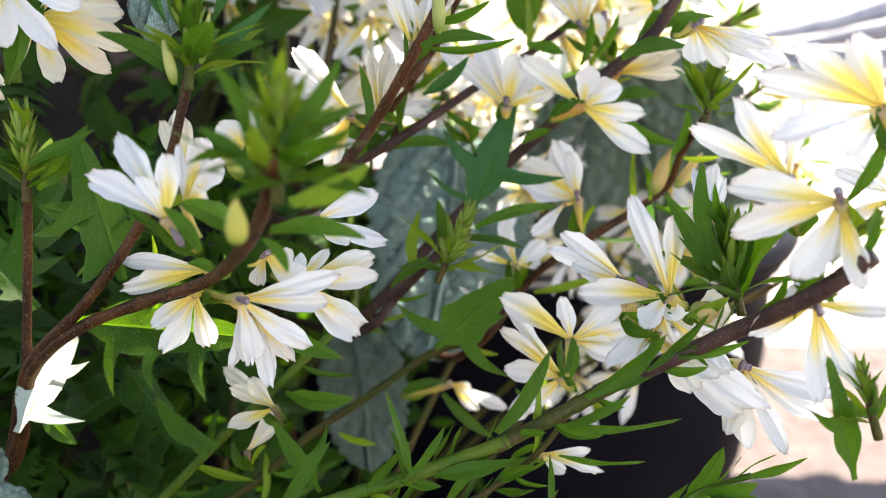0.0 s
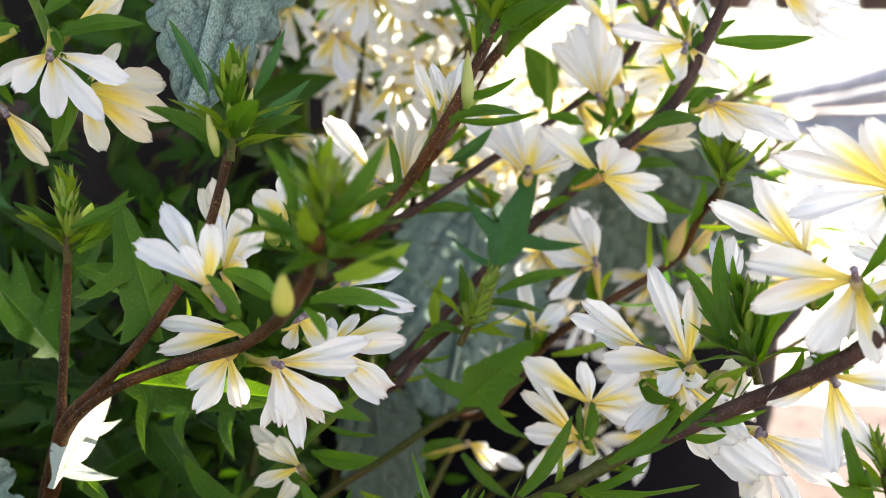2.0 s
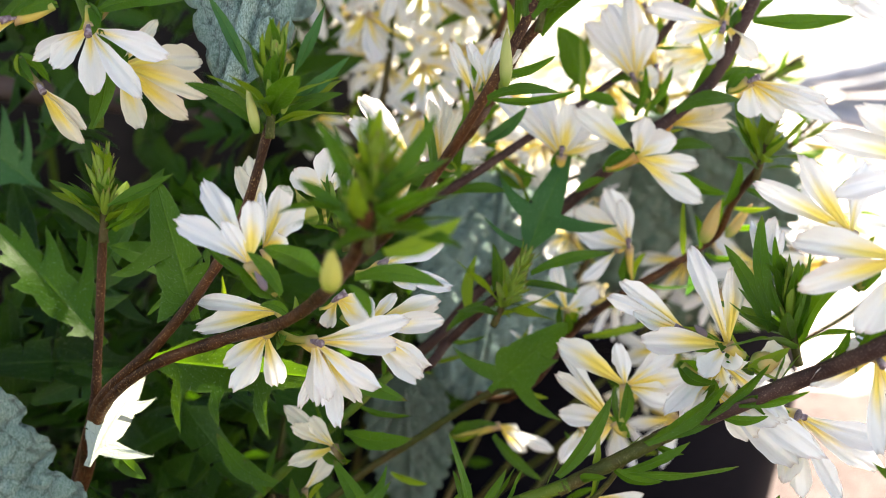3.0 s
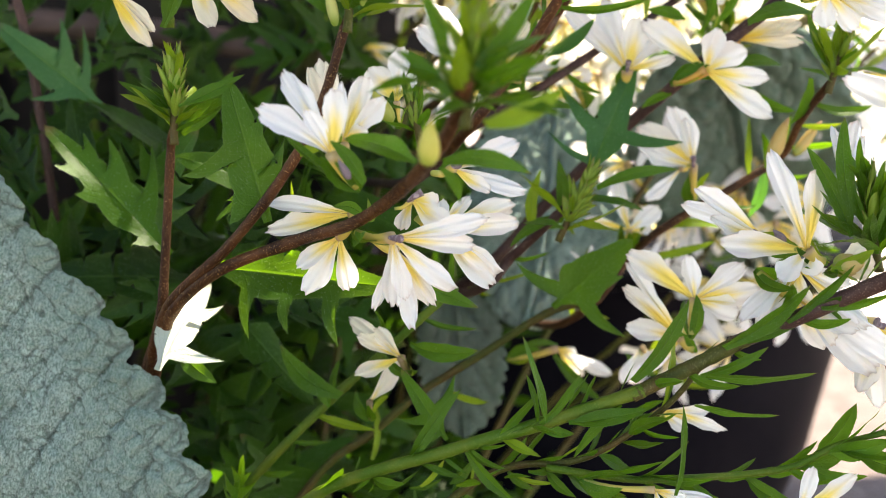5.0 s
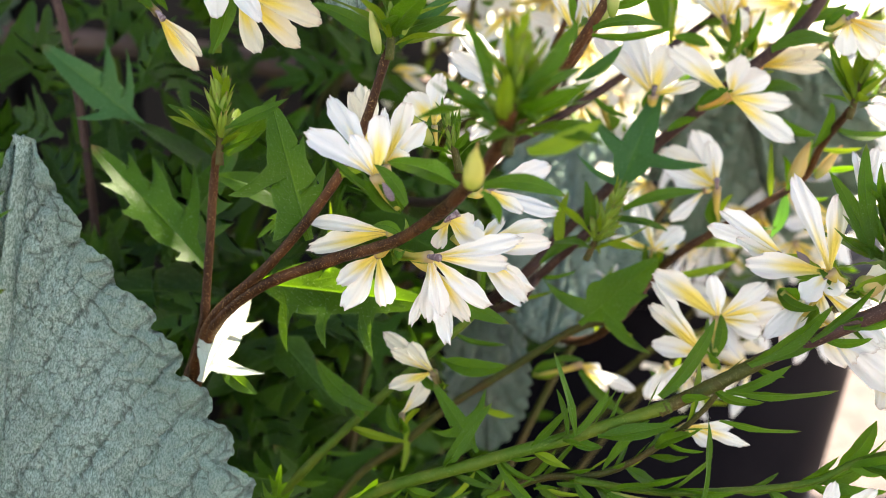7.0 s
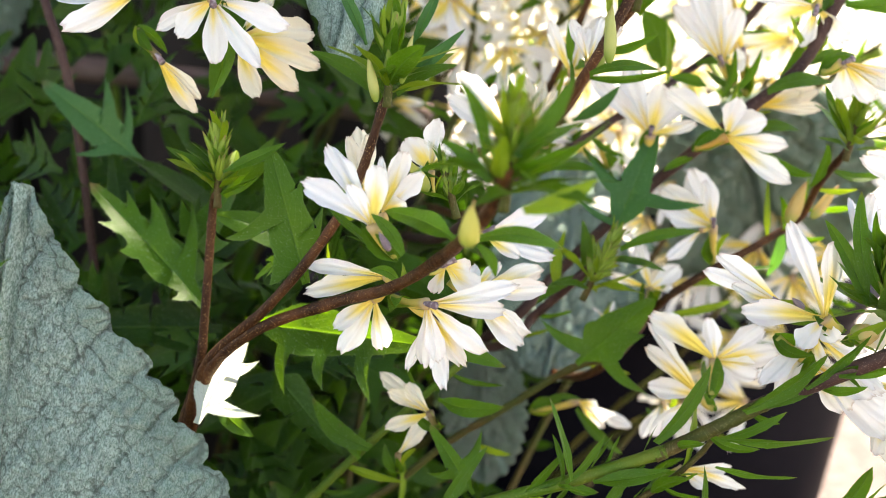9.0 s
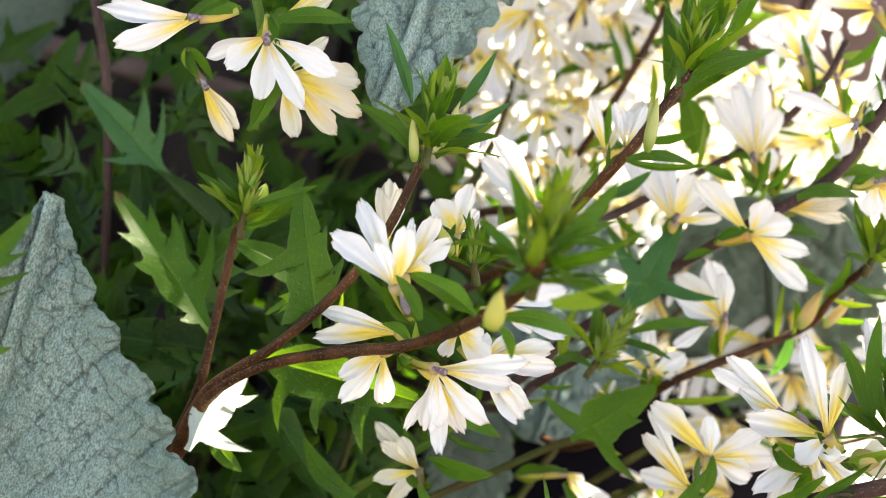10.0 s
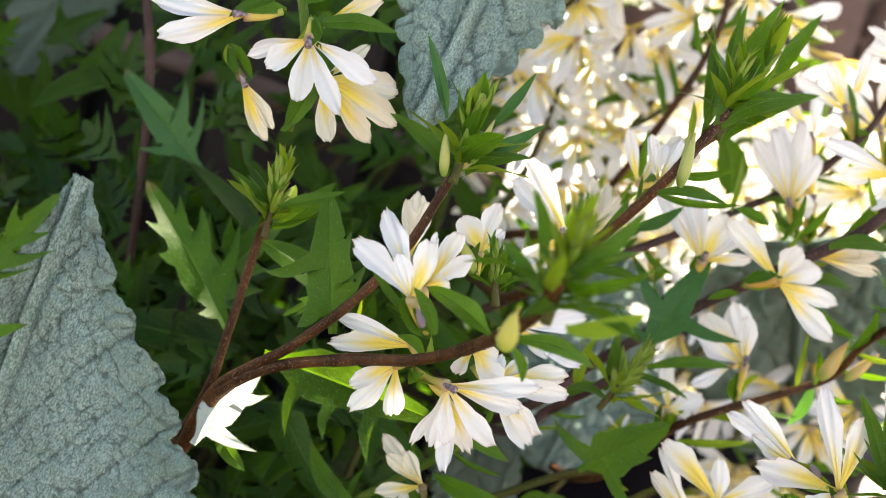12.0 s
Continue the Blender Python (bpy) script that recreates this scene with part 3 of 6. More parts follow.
def grey_leaf(base, tip, half, face, roll, label, nu=90, nv=130, cup=0.12, arch=0.10, cells=1.0, scallops=10, seed=3, point=0.85, left=1.0, wedge=False, material=None):
    """A broad felted leaf with a scalloped rim and a quilted face."""
    base, tip = Vector(base), Vector(tip)
    ln = (tip - base).length
    ph = seed * 7.3
    peak = point / (point + 0.35)
    full = peak ** point * (1 - peak) ** 0.35

    def edge(v):
        s = min(1.0, max(0.0, 1 - v))
        if wedge:
            return smooth_table(WEDGE, s)
        body = (s ** point) * (max(0.0, 1 - s) ** 0.35) / full
        return half / ln * (0.90 * body + 0.002)

    deep = 0.58 / scallops

    def bulge(v):
        # rounded teeth of the rim
        s = max(0.0, 1 - v)
        body = min(1.0, 0.20 + 3.4 * s) * min(1.0, 5 * v)
        k = s * scallops + 0.71
        q = k - math.floor(k)
        jag = 1.05 + 0.3 * noise.noise(Vector((math.floor(k) * 3.1, ph, 0)))
        return deep * jag * body * (math.sqrt(max(0.0, 1 - (2 * q - 1) ** 2)) - 0.35)

    relief = {}
    n = 19 * cells

    def height(x, y):
        # steep side veins, rungs between them, and a fine net that quilts each field into pillows
        s = abs(x)
        wob = noise.noise(Vector((x * 7 + ph, y * 7, 2)))
        across = (1.7 * s - y) / 1.97 + 0.012 * wob + 0.25 * s * s
        along = (s + 1.7 * y) / 1.97
        lat = across * scallops * 0.80
        d1 = abs(lat - round(lat)) / (scallops * 0.80)
        side = ph + (3 if x > 0 else 0)
        jig = 0.10 * noise.noise(Vector((x * n * 2.0, y * n * 2.0, ph)))
        big = noise.voronoi(Vector((across * n * 1.20 + jig, along * n * 1.65 + jig, side)))[0]
        fine = noise.voronoi(Vector((across * n * 2.2 + jig, along * n * 2.6 - jig, side + 9)))[0]
        def cut(d, w):
            q = min(1.0, d / w)
            return q * q * (3 - 2 * q)
        vein = cut(d1, 0.007)
        rung = cut(big[1] - big[0], 0.10)
        net = cut(fine[1] - fine[0], 0.20)
        # lower tint along veins and net imitates shade in the grooves
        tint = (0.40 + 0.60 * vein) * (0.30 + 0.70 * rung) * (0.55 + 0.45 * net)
        small = noise.noise(Vector((x * n * 5, y * n * 5, ph + 5)))
        z = 0.7 * min(1.0, d1 / 0.030) ** 0.7 + 0.8 * min(1.0, (big[1] - big[0]) / 0.5) ** 0.7 + 0.5 * min(1.0, (fine[1] - fine[0]) / 0.5) ** 0.7 + 0.12 * small
        # the midrib stands up as a pale ridge between two creases
        ridge = max(0.0, 1 - (s / 0.014) ** 2)
        crease = cut(abs(s - 0.017), 0.006)
        # the creases beside it get the same painted shade
        return (tint if s > 0.017 else 0.9) * (0.5 + 0.5 * crease), z * min(1.0, s / 0.03) + 2.2 * ridge

    def place(u, v):
        s = 2 * u - 1
        vv = v
        rim = abs(s) ** 7 * bulge(vv)
        x = s * edge(vv)
        tint, g = height(x, vv)
        x += math.copysign(rim, s) * 0.90
        away = 0.0
        if s < 0 and left < 1:
            # the far half is folded back along the midrib
            fold = (1 - left) * min(1.0, (1 - vv) / 0.05)
            away = -fold * 0.8 * (math.sqrt(x * x + 0.0004) - 0.02)
            x *= 1 - fold
        # tint drops at the rim, painting shade where it curls away
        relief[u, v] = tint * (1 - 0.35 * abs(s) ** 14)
        z = -away + cup * (abs(x) ** 1.5) - arch * vv * vv + 0.36 / n * g + 0.010 * math.sin(vv * 8 + 3 * s + ph) * abs(s)
        z -= 0.16 / n * abs(s) ** 16
        return (x - 0.02 * math.sin(math.pi * v), vv + 0.45 * rim, z)

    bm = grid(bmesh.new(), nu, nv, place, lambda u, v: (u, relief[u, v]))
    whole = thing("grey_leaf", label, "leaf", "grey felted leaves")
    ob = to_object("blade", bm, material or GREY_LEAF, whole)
    m = Matrix.Translation(base) @ frame_of(base, tip, face, roll) @ Matrix.Scale(ln, 4)
    ob.matrix_basis = m
    so = ob.modifiers.new("thickness", "SOLIDIFY")
    so.thickness, so.offset = 0.006, -1
    # stalk down to the soil
    away = (base - tip).normalized()
    hanging = base.z > tip.z
    foot = Vector((base.x - 0.05, 0.57, 0.005)) if hanging else Vector((base.x + away.x * 0.06, max(base.y, 0.20) + 0.05, 0.005))
    knee = base + away * 0.03 + Vector((0, 0.015, 0))
    knee.z = max(0.06, min(knee.z, base.z + 0.02))
    if hanging:
        knee = base + Vector((-0.01, 0.10, 0.02))
    bm = tube(bmesh.new(), [tuple(foot), tuple(foot.lerp(knee, 0.6) + Vector((0, 0.04 if hanging else 0.02, 0))), tuple(knee), tuple(base + (tip - base) * 0.03)], lambda t: 0.0022 - 0.0008 * t, 9, 8, 0.04, seed)
    to_object("leaf_stalk", bm, STEM_GREEN, whole)
    return whole


# ---- the setting ----
def box(bm, cx, cy, cz, sx, sy, sz, rot=0.0, bevel=0.003):
    m = Matrix.Translation((cx, cy, cz)) @ Matrix.Rotation(rot, 4, "Z") @ Matrix.Diagonal((sx, sy, sz, 1))
    r = bmesh.ops.create_cube(bm, size=1, matrix=m)
    if bevel:
        bmesh.ops.bevel(bm, geom=[e for e in bm.edges if e.verts[0] in r["verts"]], offset=bevel, segments=2, affect="EDGES")


def structure(name, bm, material, label, category):
    ob = to_object(name, bm, material)
    for p in ob.data.polygons:
        p.use_smooth = False
    return tagged(ob, label, category, kind="structure")


bm = bmesh.new()
grid(bm, 60, 60, lambda u, v: ((u - 0.5) * 400, (v - 0.5) * 400, 0))
structure("ground", bm, PAVING, "pale sunlit paved ground", "ground")

# bed of dark soil that the plant grows in
bm = bmesh.new()
grid(bm, 60, 60, lambda u, v: (-1.0 + u * 1.14, -0.4 + v * 1.5, 0.012 + 0.012 * noise.noise(Vector((u * 14, v * 14, 0)))))
structure("soil", bm, SOIL, "dark soil of the flower bed", "soil")

# strip of sandy gravel beside it
bm = bmesh.new()
grid(bm, 40, 60, lambda u, v: (0.145 + u * 0.75, -0.4 + v * 1.5, 0.008 + 0.008 * noise.noise(Vector((u * 20, v * 30, 3)))))
structure("gravel_strip", bm, GRAVEL, "sandy pink gravel strip in the sun", "gravel")

# unseen boards added overhead to shade the near part of the bed; one gap between them lets a blade of sun through
RISE = 1.15
off = SUN_TO * ((RISE - 0.29) / SUN_TO.z)


def edge_x(y):
    return 0.150 - (y - 0.13) * 0.86


# gap set so that flecks of sun land on chosen leaves
GAP = (0.197, 0.2305)
boards = [
    [(-1.4, -0.5), (edge_x(-0.5), -0.5), (edge_x(GAP[0]), GAP[0]), (-1.4, GAP[0])],
    [(-0.03, GAP[0]), (edge_x(GAP[0]), GAP[0]), (edge_x(GAP[1]), GAP[1]), (-0.03, GAP[1])],
    [(-1.4, GAP[1]), (edge_x(GAP[1]), GAP[1]), (edge_x(1.1), 1.1), (-1.4, 1.1)],
]
roof = tagged(new("porch_roof"), "unseen boarded screen added overhead to shade the flower bed", "roof", kind="structure")
for outline in boards:
    bm = bmesh.new()
    low = [bm.verts.new((x + off.x, y + off.y, RISE)) for x, y in outline]
    top = [bm.verts.new((v.co.x, v.co.y, RISE + 0.02)) for v in low]
    bm.faces.new(low[::-1])
    bm.faces.new(top)
    for i in range(4):
        bm.faces.new((low[i], low[(i + 1) % 4], top[(i + 1) % 4], top[i]))
    bmesh.ops.recalc_face_normals(bm, faces=bm.faces)
    to_object("board", bm, WOOD_BROWN, roof)

# brown slatted fence, seen over the flowers
fence = tagged(new("fence"), "weathered brown slatted fence behind the plants", "fence", kind="structure")
for i in range(6):
    bm = bmesh.new()
    box(bm, 0, 0, 0.615, 0.066, 0.018, 0.39)
    ob = to_object("slat", bm, WOOD_BROWN, fence)
    ob.matrix_basis = pose(0.02 + i * 0.075, 0.95, 0.0, 0, 0, 0)
for z in (0.52, 0.72):
    bm = bmesh.new()
    box(bm, 0.22, 0.972, z, 0.80, 0.02, 0.05)
    to_object("fence_rail", bm, WOOD_BROWN, fence)
for x in (-0.16, 0.60):
    bm = bmesh.new()
    box(bm, x, 0.972, 0.42, 0.05, 0.05, 0.84)
    to_object("fence_post", bm, WOOD_BROWN, fence)
bm = bmesh.new()
box(bm, 0.245, 1.02, 0.65, 0.14, 0.012, 0.36)
to_object("fence_panel", bm, WOOD_DARK, fence)

# bleached branches lying in the light beyond
branch = thing("bleached_branch", "grey-white bleached branch with bare twigs, lying beyond the flowers", "branch")
rng = random.Random(9)
fork = Vector((0.190, 0.72, 0.335))
for k in range(17):
    f = k / 16
    x, z, r = 0.44 + rng.uniform(-0.03, 0.05), 0.318 + 0.125 * f + rng.uniform(-0.006, 0.006), rng.uniform(0.0028, 0.0055)
    if k in (0, 2, 15):
        r = 0.0075
    end = Vector((x, 0.74 + rng.uniform(-0.05, 0.06), z))
    mid = fork.lerp(end, 0.5) + Vector((0, rng.uniform(-0.02, 0.02), -0.012 + rng.uniform(-0.008, 0.008)))
    bm = tube(bmesh.new(), [fork + Vector((0.02 * rng.random(), 0.02 * rng.uniform(-1, 1), 0.012 * f - 0.006)), mid, end], lambda t, r=r: r * (0.5 + 0.9 * t), 8, 8, 0.10, k)
    to_object("twig", bm, WICKER, branch)
bm = tube(bmesh.new(), [(0.62, 0.80, 0.0), (0.60, 0.78, 0.18), (0.52, 0.75, 0.33), (0.43, 0.74, 0.37)], lambda t: 0.014 - 0.004 * t, 9, 8, 0.1, 5)
to_object("branch_stem", bm, WICKER, branch)

# near-black boards added as backdrop, imitating deep shade behind the shaded half of the bed
backdrop = tagged(new("wall_back"), "near-black boarded backdrop added for the deep shade behind the bed", "wall", kind="structure")
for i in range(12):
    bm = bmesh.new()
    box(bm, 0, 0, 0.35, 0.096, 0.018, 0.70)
    ob = to_object("plank", bm, WOOD_DARK, backdrop)
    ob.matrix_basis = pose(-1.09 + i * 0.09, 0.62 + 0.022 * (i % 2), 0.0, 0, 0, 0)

# brown rail low behind the leaves
bm = bmesh.new()
a, b = Vector((-0.2344, 0.4300, 0.3438)), Vector((-0.0513, 0.4300, 0.3247))
tube(bm, [a - (b - a) * 0.4, a, (a + b) / 2 + Vector((0, 0, 0.002)), b], lambda t: 0.0055, 12, 8, 0.03, 4)
rail = to_object("wooden_rail", bm, WOOD_BROWN)
tagged(rail, "brown wooden rail behind the foliage", "rail", kind="structure")

# a dry brown stick among the leaves
bm = tube(bmesh.new(), [(-0.1247, 0.2800, 0.0000), (-0.1367, 0.2700, 0.2966), (-0.1497, 0.2700, 0.3723)], lambda t: 0.0013, 8, 8, 0.08, 6)
stick = to_object("dry_stick", bm, STEM_PURPLE)
tagged(stick, "thin dry brown stick standing among dark leaves", "stick")

# large dark pot beneath the flowers; its far side catches the sun
bm = bmesh.new()
prof = [(0.0, 0.004), (0.118, 0.004), (0.126, 0.012), (0.160, 0.110), (0.170, 0.170), (0.171, 0.214), (0.177, 0.220), (0.179, 0.236), (0.174, 0.243), (0.165, 0.238), (0.160, 0.205), (0.0, 0.200)]
rings = []
for r, z in prof:
    rings.append([bm.verts.new((max(r, 0.0005) * math.cos(q), max(r, 0.0005) * math.sin(q), z)) for q in (2 * math.pi * k / 64 for k in range(64))])
for i in range(len(rings) - 1):
    for k in range(64):
        bm.faces.new((rings[i][k], rings[i][(k + 1) % 64], rings[i + 1][(k + 1) % 64], rings[i + 1][k]))
pot = thing("plant_pot", "large round black plant pot standing behind the stems", "plant pot")
pot.matrix_basis = Matrix.Translation((0.016, 0.600, 0.008))
to_object("pot_body", bm, POT_DARK, pot)
bm = bmesh.new()
circle = [(0.178 * math.cos(q), 0.178 * math.sin(q), 0.232) for q in (2 * math.pi * k / 32 for k in range(33))]
tube(bm, circle, lambda t: 0.006, 8, 3)
to_object("pot_rim", bm, POT_DARK, pot)


# ---- undergrowth: leaves too many to count ----
def low_leaf(verts, faces, uvs, m, lobes, width, rng):
    mid, edge = [], {-1: [], 1: []}
    pts = leaf_outline(lobes, width, rng, 2) + [(0.0, 1.0, 1.0)]
    fold, droop = rng.uniform(0.1, 0.6), rng.uniform(-0.1, 0.4)
    for x, y, ym in pts:
        mid.append(len(verts))
        verts.append(m @ Vector((0, ym, -droop * ym * ym)))
        for sd in (-1, 1):
            edge[sd].append(len(verts))
            verts.append(m @ Vector((sd * x, y, fold * x - droop * y * y)))
    for sd in (-1, 1):
        for i in range(len(pts) - 1):
            q = [mid[i], edge[sd][i], edge[sd][i + 1], mid[i + 1]]
            faces.append(q if sd > 0 else q[::-1])
            us = [(0.5, pts[i][2]), (0.5 + 0.5 * sd, pts[i][1]), (0.5 + 0.5 * sd, pts[i + 1][1]), (0.5, pts[i + 1][2])]
            uvs.extend(us if sd > 0 else us[::-1])


def undergrowth(name, label, amount, where, seed, size=(0.015, 0.034), material=LEAF_DEEP_SHADE):
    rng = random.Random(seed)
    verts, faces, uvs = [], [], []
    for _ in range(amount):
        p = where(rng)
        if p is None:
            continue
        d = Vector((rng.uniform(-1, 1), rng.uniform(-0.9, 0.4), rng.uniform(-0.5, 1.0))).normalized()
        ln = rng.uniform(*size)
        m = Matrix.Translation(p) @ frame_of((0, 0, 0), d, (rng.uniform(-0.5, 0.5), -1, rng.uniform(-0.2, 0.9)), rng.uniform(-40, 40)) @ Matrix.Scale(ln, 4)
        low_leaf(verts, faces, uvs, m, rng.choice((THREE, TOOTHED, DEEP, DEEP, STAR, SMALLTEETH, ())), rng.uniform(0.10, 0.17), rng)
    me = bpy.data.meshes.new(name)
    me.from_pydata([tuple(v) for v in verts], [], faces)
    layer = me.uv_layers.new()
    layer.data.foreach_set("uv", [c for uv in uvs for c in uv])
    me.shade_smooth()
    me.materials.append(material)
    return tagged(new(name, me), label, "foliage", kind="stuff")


def left_mass(r):
    x, z = r.uniform(-0.42, 0.03), r.uniform(0.02, 0.40)
    if z > 0.34 and x > -0.055:
        return None
    if z > 0.305 and r.random() < 0.5:
        return None
    near = 0.245 + 0.10 * max(0.0, (z - 0.30) / 0.1) + 2.5 * max(0.0, x + 0.07)
    return Vector((x, near + abs(r.gauss(0, 0.07)), z))


def low_mass(r):
    x = r.uniform(-0.30, 0.16)
    return Vector((x, r.uniform(0.22, 0.42), r.uniform(0.02, 0.205 - 0.6 * max(0, x + 0.06))))


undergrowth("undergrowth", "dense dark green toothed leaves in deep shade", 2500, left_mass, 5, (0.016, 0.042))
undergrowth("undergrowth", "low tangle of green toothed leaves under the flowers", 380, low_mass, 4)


# ---- the plant, stem by stem ----
sprig_upright = thing("flowering_stem", "upright brown stem with a leafy green bud cluster", "flower stem", "stems of the fan flower plant")
stem(sprig_upright, [(-0.1462, 0.2500, 0.0000), (-0.1242, 0.2260, 0.2048), (-0.1022, 0.2200, 0.2448), (-0.0941, 0.2160, 0.2659), (-0.0895, 0.2120, 0.2791), (-0.0882, 0.2120, 0.2907), (-0.0861, 0.2120, 0.3145), (-0.0831, 0.2050, 0.3194)], 0.00130, 0.00090, STEM_BROWN)
shoot(sprig_upright, (-0.0826, 0.2030, 0.3184), (-0.0820, 0.2030, 0.3395), 28, 30, 1.1, 11, "young", 1.15, 1.1, (0.20, 0.36), (0.5, 0.9))
leaf(sprig_upright, "blade", (-0.0824, 0.2030, 0.3236), (-0.0931, 0.2030, 0.3312), 20, 0.8, "green")
leaf(sprig_upright, "blade", (-0.0806, 0.2000, 0.3244), (-0.0679, 0.2000, 0.3317), -10, 0.8, "green")
leaf(sprig_upright, "blade", (-0.0829, 0.2100, 0.3178), (-0.0728, 0.2100, 0.3316), 0, 1.2, "green")
leaf(sprig_upright, "spur", (-0.0909, 0.2240, 0.2886), (-0.1225, 0.2340, 0.3191), 24, 0.88, "green", 0, (0, -1, 0.35))
leaf(sprig_upright, "wing", (-0.1191, 0.2620, 0.3196), (-0.1465, 0.2620, 0.3409), 0, 1.0, "blue", 0, (0, -1, 0.35))
leaf(sprig_upright, "blade", (-0.0699, 0.2290, 0.3027), (-0.0914, 0.2290, 0.3111), 15, 1.4, "green", variant=0)
leaf(sprig_upright, "ivy", (-0.0622, 0.1960, 0.3022), (-0.0707, 0.1980, 0.3300), 0, 1.0, "green", 0, (0, -1, 0.35))
leaf(sprig_upright, "flash", (-0.0861, 0.1970, 0.2702), (-0.0801, 0.2170, 0.2861), 0, 1.0, "sun_pale", 0, (0.1, -0.5, 0.8))
leaf(sprig_upright, "blade", (-0.0829, 0.2040, 0.2724), (-0.0737, 0.1940, 0.2698), 0, 1.2, "green", variant=0)
flower(sprig_upright, (-0.0810, 0.1950, 0.3591), (-0.0824, 0.1990, 0.3633), (0.244, -0.964, 0.106), [(-0.0935, 0.1949, 0.3532, 0.0038), (-0.0877, 0.1930, 0.3516, 0.0049), (-0.0792, 0.1910, 0.3479, 0.0051), (-0.0712, 0.1920, 0.3475, 0.0051), (-0.0652, 0.1937, 0.3541, 0.0054)])
flower(sprig_upright, (-0.0784, 0.2040, 0.3522), (-0.0822, 0.2070, 0.3586), (0.225, -0.966, 0.131), [(-0.0704, 0.2039, 0.3611, 0.0031), (-0.0633, 0.2054, 0.3549, 0.0055), (-0.0623, 0.2009, 0.3488, 0.0051), (-0.0648, 0.2073, 0.3428, 0.0048), (-0.0734, 0.2007, 0.3397, 0.0053), (-0.0823, 0.2057, 0.3439, 0.0024)], old=True)
flower(sprig_upright, (-0.0937, 0.1910, 0.3606), (-0.0872, 0.1940, 0.3632), (0.306, -0.947, 0.093), [(-0.1136, 0.1934, 0.3594, 0.0051), (-0.1082, 0.1876, 0.3522, 0.0052), (-0.1096, 0.1930, 0.3587, 0.0033)])
flower(sprig_upright, (-0.0975, 0.2110, 0.3476), (-0.1028, 0.2150, 0.3535), (0.294, -0.944, 0.149), [(-0.0896, 0.2101, 0.3361, 0.0041), (-0.0884, 0.2115, 0.3389, 0.0032)], old=True)
leaf(sprig_upright, "blade", (-0.0832, 0.2000, 0.3397), (-0.0794, 0.2000, 0.3596), 0, 1, "green")
stem(sprig_upright, [(-0.0833, 0.2050, 0.3397), (-0.0845, 0.2050, 0.3597), (-0.0922, 0.2100, 0.3760)], 0.00100, 0.00100, STEM_GREEN)
leaf(sprig_upright, "blade", (-0.0814, 0.2000, 0.3624), (-0.0659, 0.2000, 0.3663), 0, 1, "green")
leaf(sprig_upright, "blade", (-0.0874, 0.1900, 0.3654), (-0.0949, 0.1900, 0.3586), 0, 1.2, "green")
leaf(sprig_upright, "blade", (-0.0847, 0.2000, 0.3661), (-0.0752, 0.2000, 0.3753), 0, 1, "green")
flower(sprig_upright, (-0.0812, 0.2070, 0.3640), (-0.0849, 0.2100, 0.3611), (0.2459, -0.9690, -0.0261), [(-0.0710, 0.2094, 0.3720), (-0.0716, 0.2093, 0.3690)], width=0.0040, old=True, style=False)

sprig_brown = thing("flowering_stem", "brown stem ending in a pointed bud cluster", "flower stem", "stems of the fan flower plant")
stem(sprig_brown, [(-0.1401, 0.2480, 0.0000), (-0.1190, 0.2240, 0.2155), (-0.0970, 0.2180, 0.2555), (-0.0899, 0.2080, 0.2724), (-0.0838, 0.2020, 0.2840), (-0.0708, 0.1960, 0.2965), (-0.0593, 0.1920, 0.3106), (-0.0512, 0.1900, 0.3243), (-0.0455, 0.1880, 0.3415)], 0.00140, 0.00090, STEM_BROWN)
leaf(sprig_brown, "narrow", (-0.0611, 0.2125, 0.2979), (-0.0623, 0.2113, 0.3084), 47.484, 1.01, "young")
leaf(sprig_brown, "narrow", (-0.0428, 0.1971, 0.3245), (-0.0360, 0.1949, 0.3267), -38.0792, 1.31, "green")
leaf(sprig_brown, "narrow", (-0.0562, 0.1912, 0.3159), (-0.0445, 0.1835, 0.3184), 48.6488, 1.12, "young")
shoot(sprig_brown, (-0.0450, 0.1860, 0.3414), (-0.0434, 0.1860, 0.3629), 28, 26, 1.05, 21, "young", 1.2, 1.1, (0.20, 0.38), (0.5, 0.9))
leaf(sprig_brown, "narrow", (-0.0460, 0.1840, 0.3410), (-0.0602, 0.1840, 0.3476), 0, 1.5, "green")
leaf(sprig_brown, "narrow", (-0.0433, 0.1860, 0.3419), (-0.0322, 0.1860, 0.3483), 0, 1.5, "green")
leaf(sprig_brown, "blade", (-0.0436, 0.1900, 0.3437), (-0.0311, 0.1900, 0.3553), 0, 0.65, "blue")
leaf(sprig_brown, "blade", (-0.0409, 0.1880, 0.3512), (-0.0355, 0.1880, 0.3640), 0, 0.65, "blue")
leaf(sprig_brown, "blade", (-0.0497, 0.1900, 0.3511), (-0.0574, 0.1900, 0.3656), 0, 0.6, "blue")
bud(sprig_brown, "slim", (-0.0469, 0.1830, 0.3405), (-0.0486, 0.1830, 0.3490), 0.75)
bud(sprig_brown, "slim", (-0.0423, 0.1840, 0.3441), (-0.0404, 0.1840, 0.3531), 0.6)
flower(sprig_brown, (-0.0517, 0.2050, 0.3207), (-0.0524, 0.2030, 0.3164), (0.118, -0.970, 0.212), [(-0.0524, 0.2058, 0.3342, 0.0052), (-0.0550, 0.2024, 0.3326, 0.0037), (-0.0500, 0.2015, 0.3330, 0.0035)], old=True, style=False)
leaf(sprig_brown, "narrow", (-0.0541, 0.2000, 0.3262), (-0.0580, 0.2000, 0.3147), 0, 2, "green")
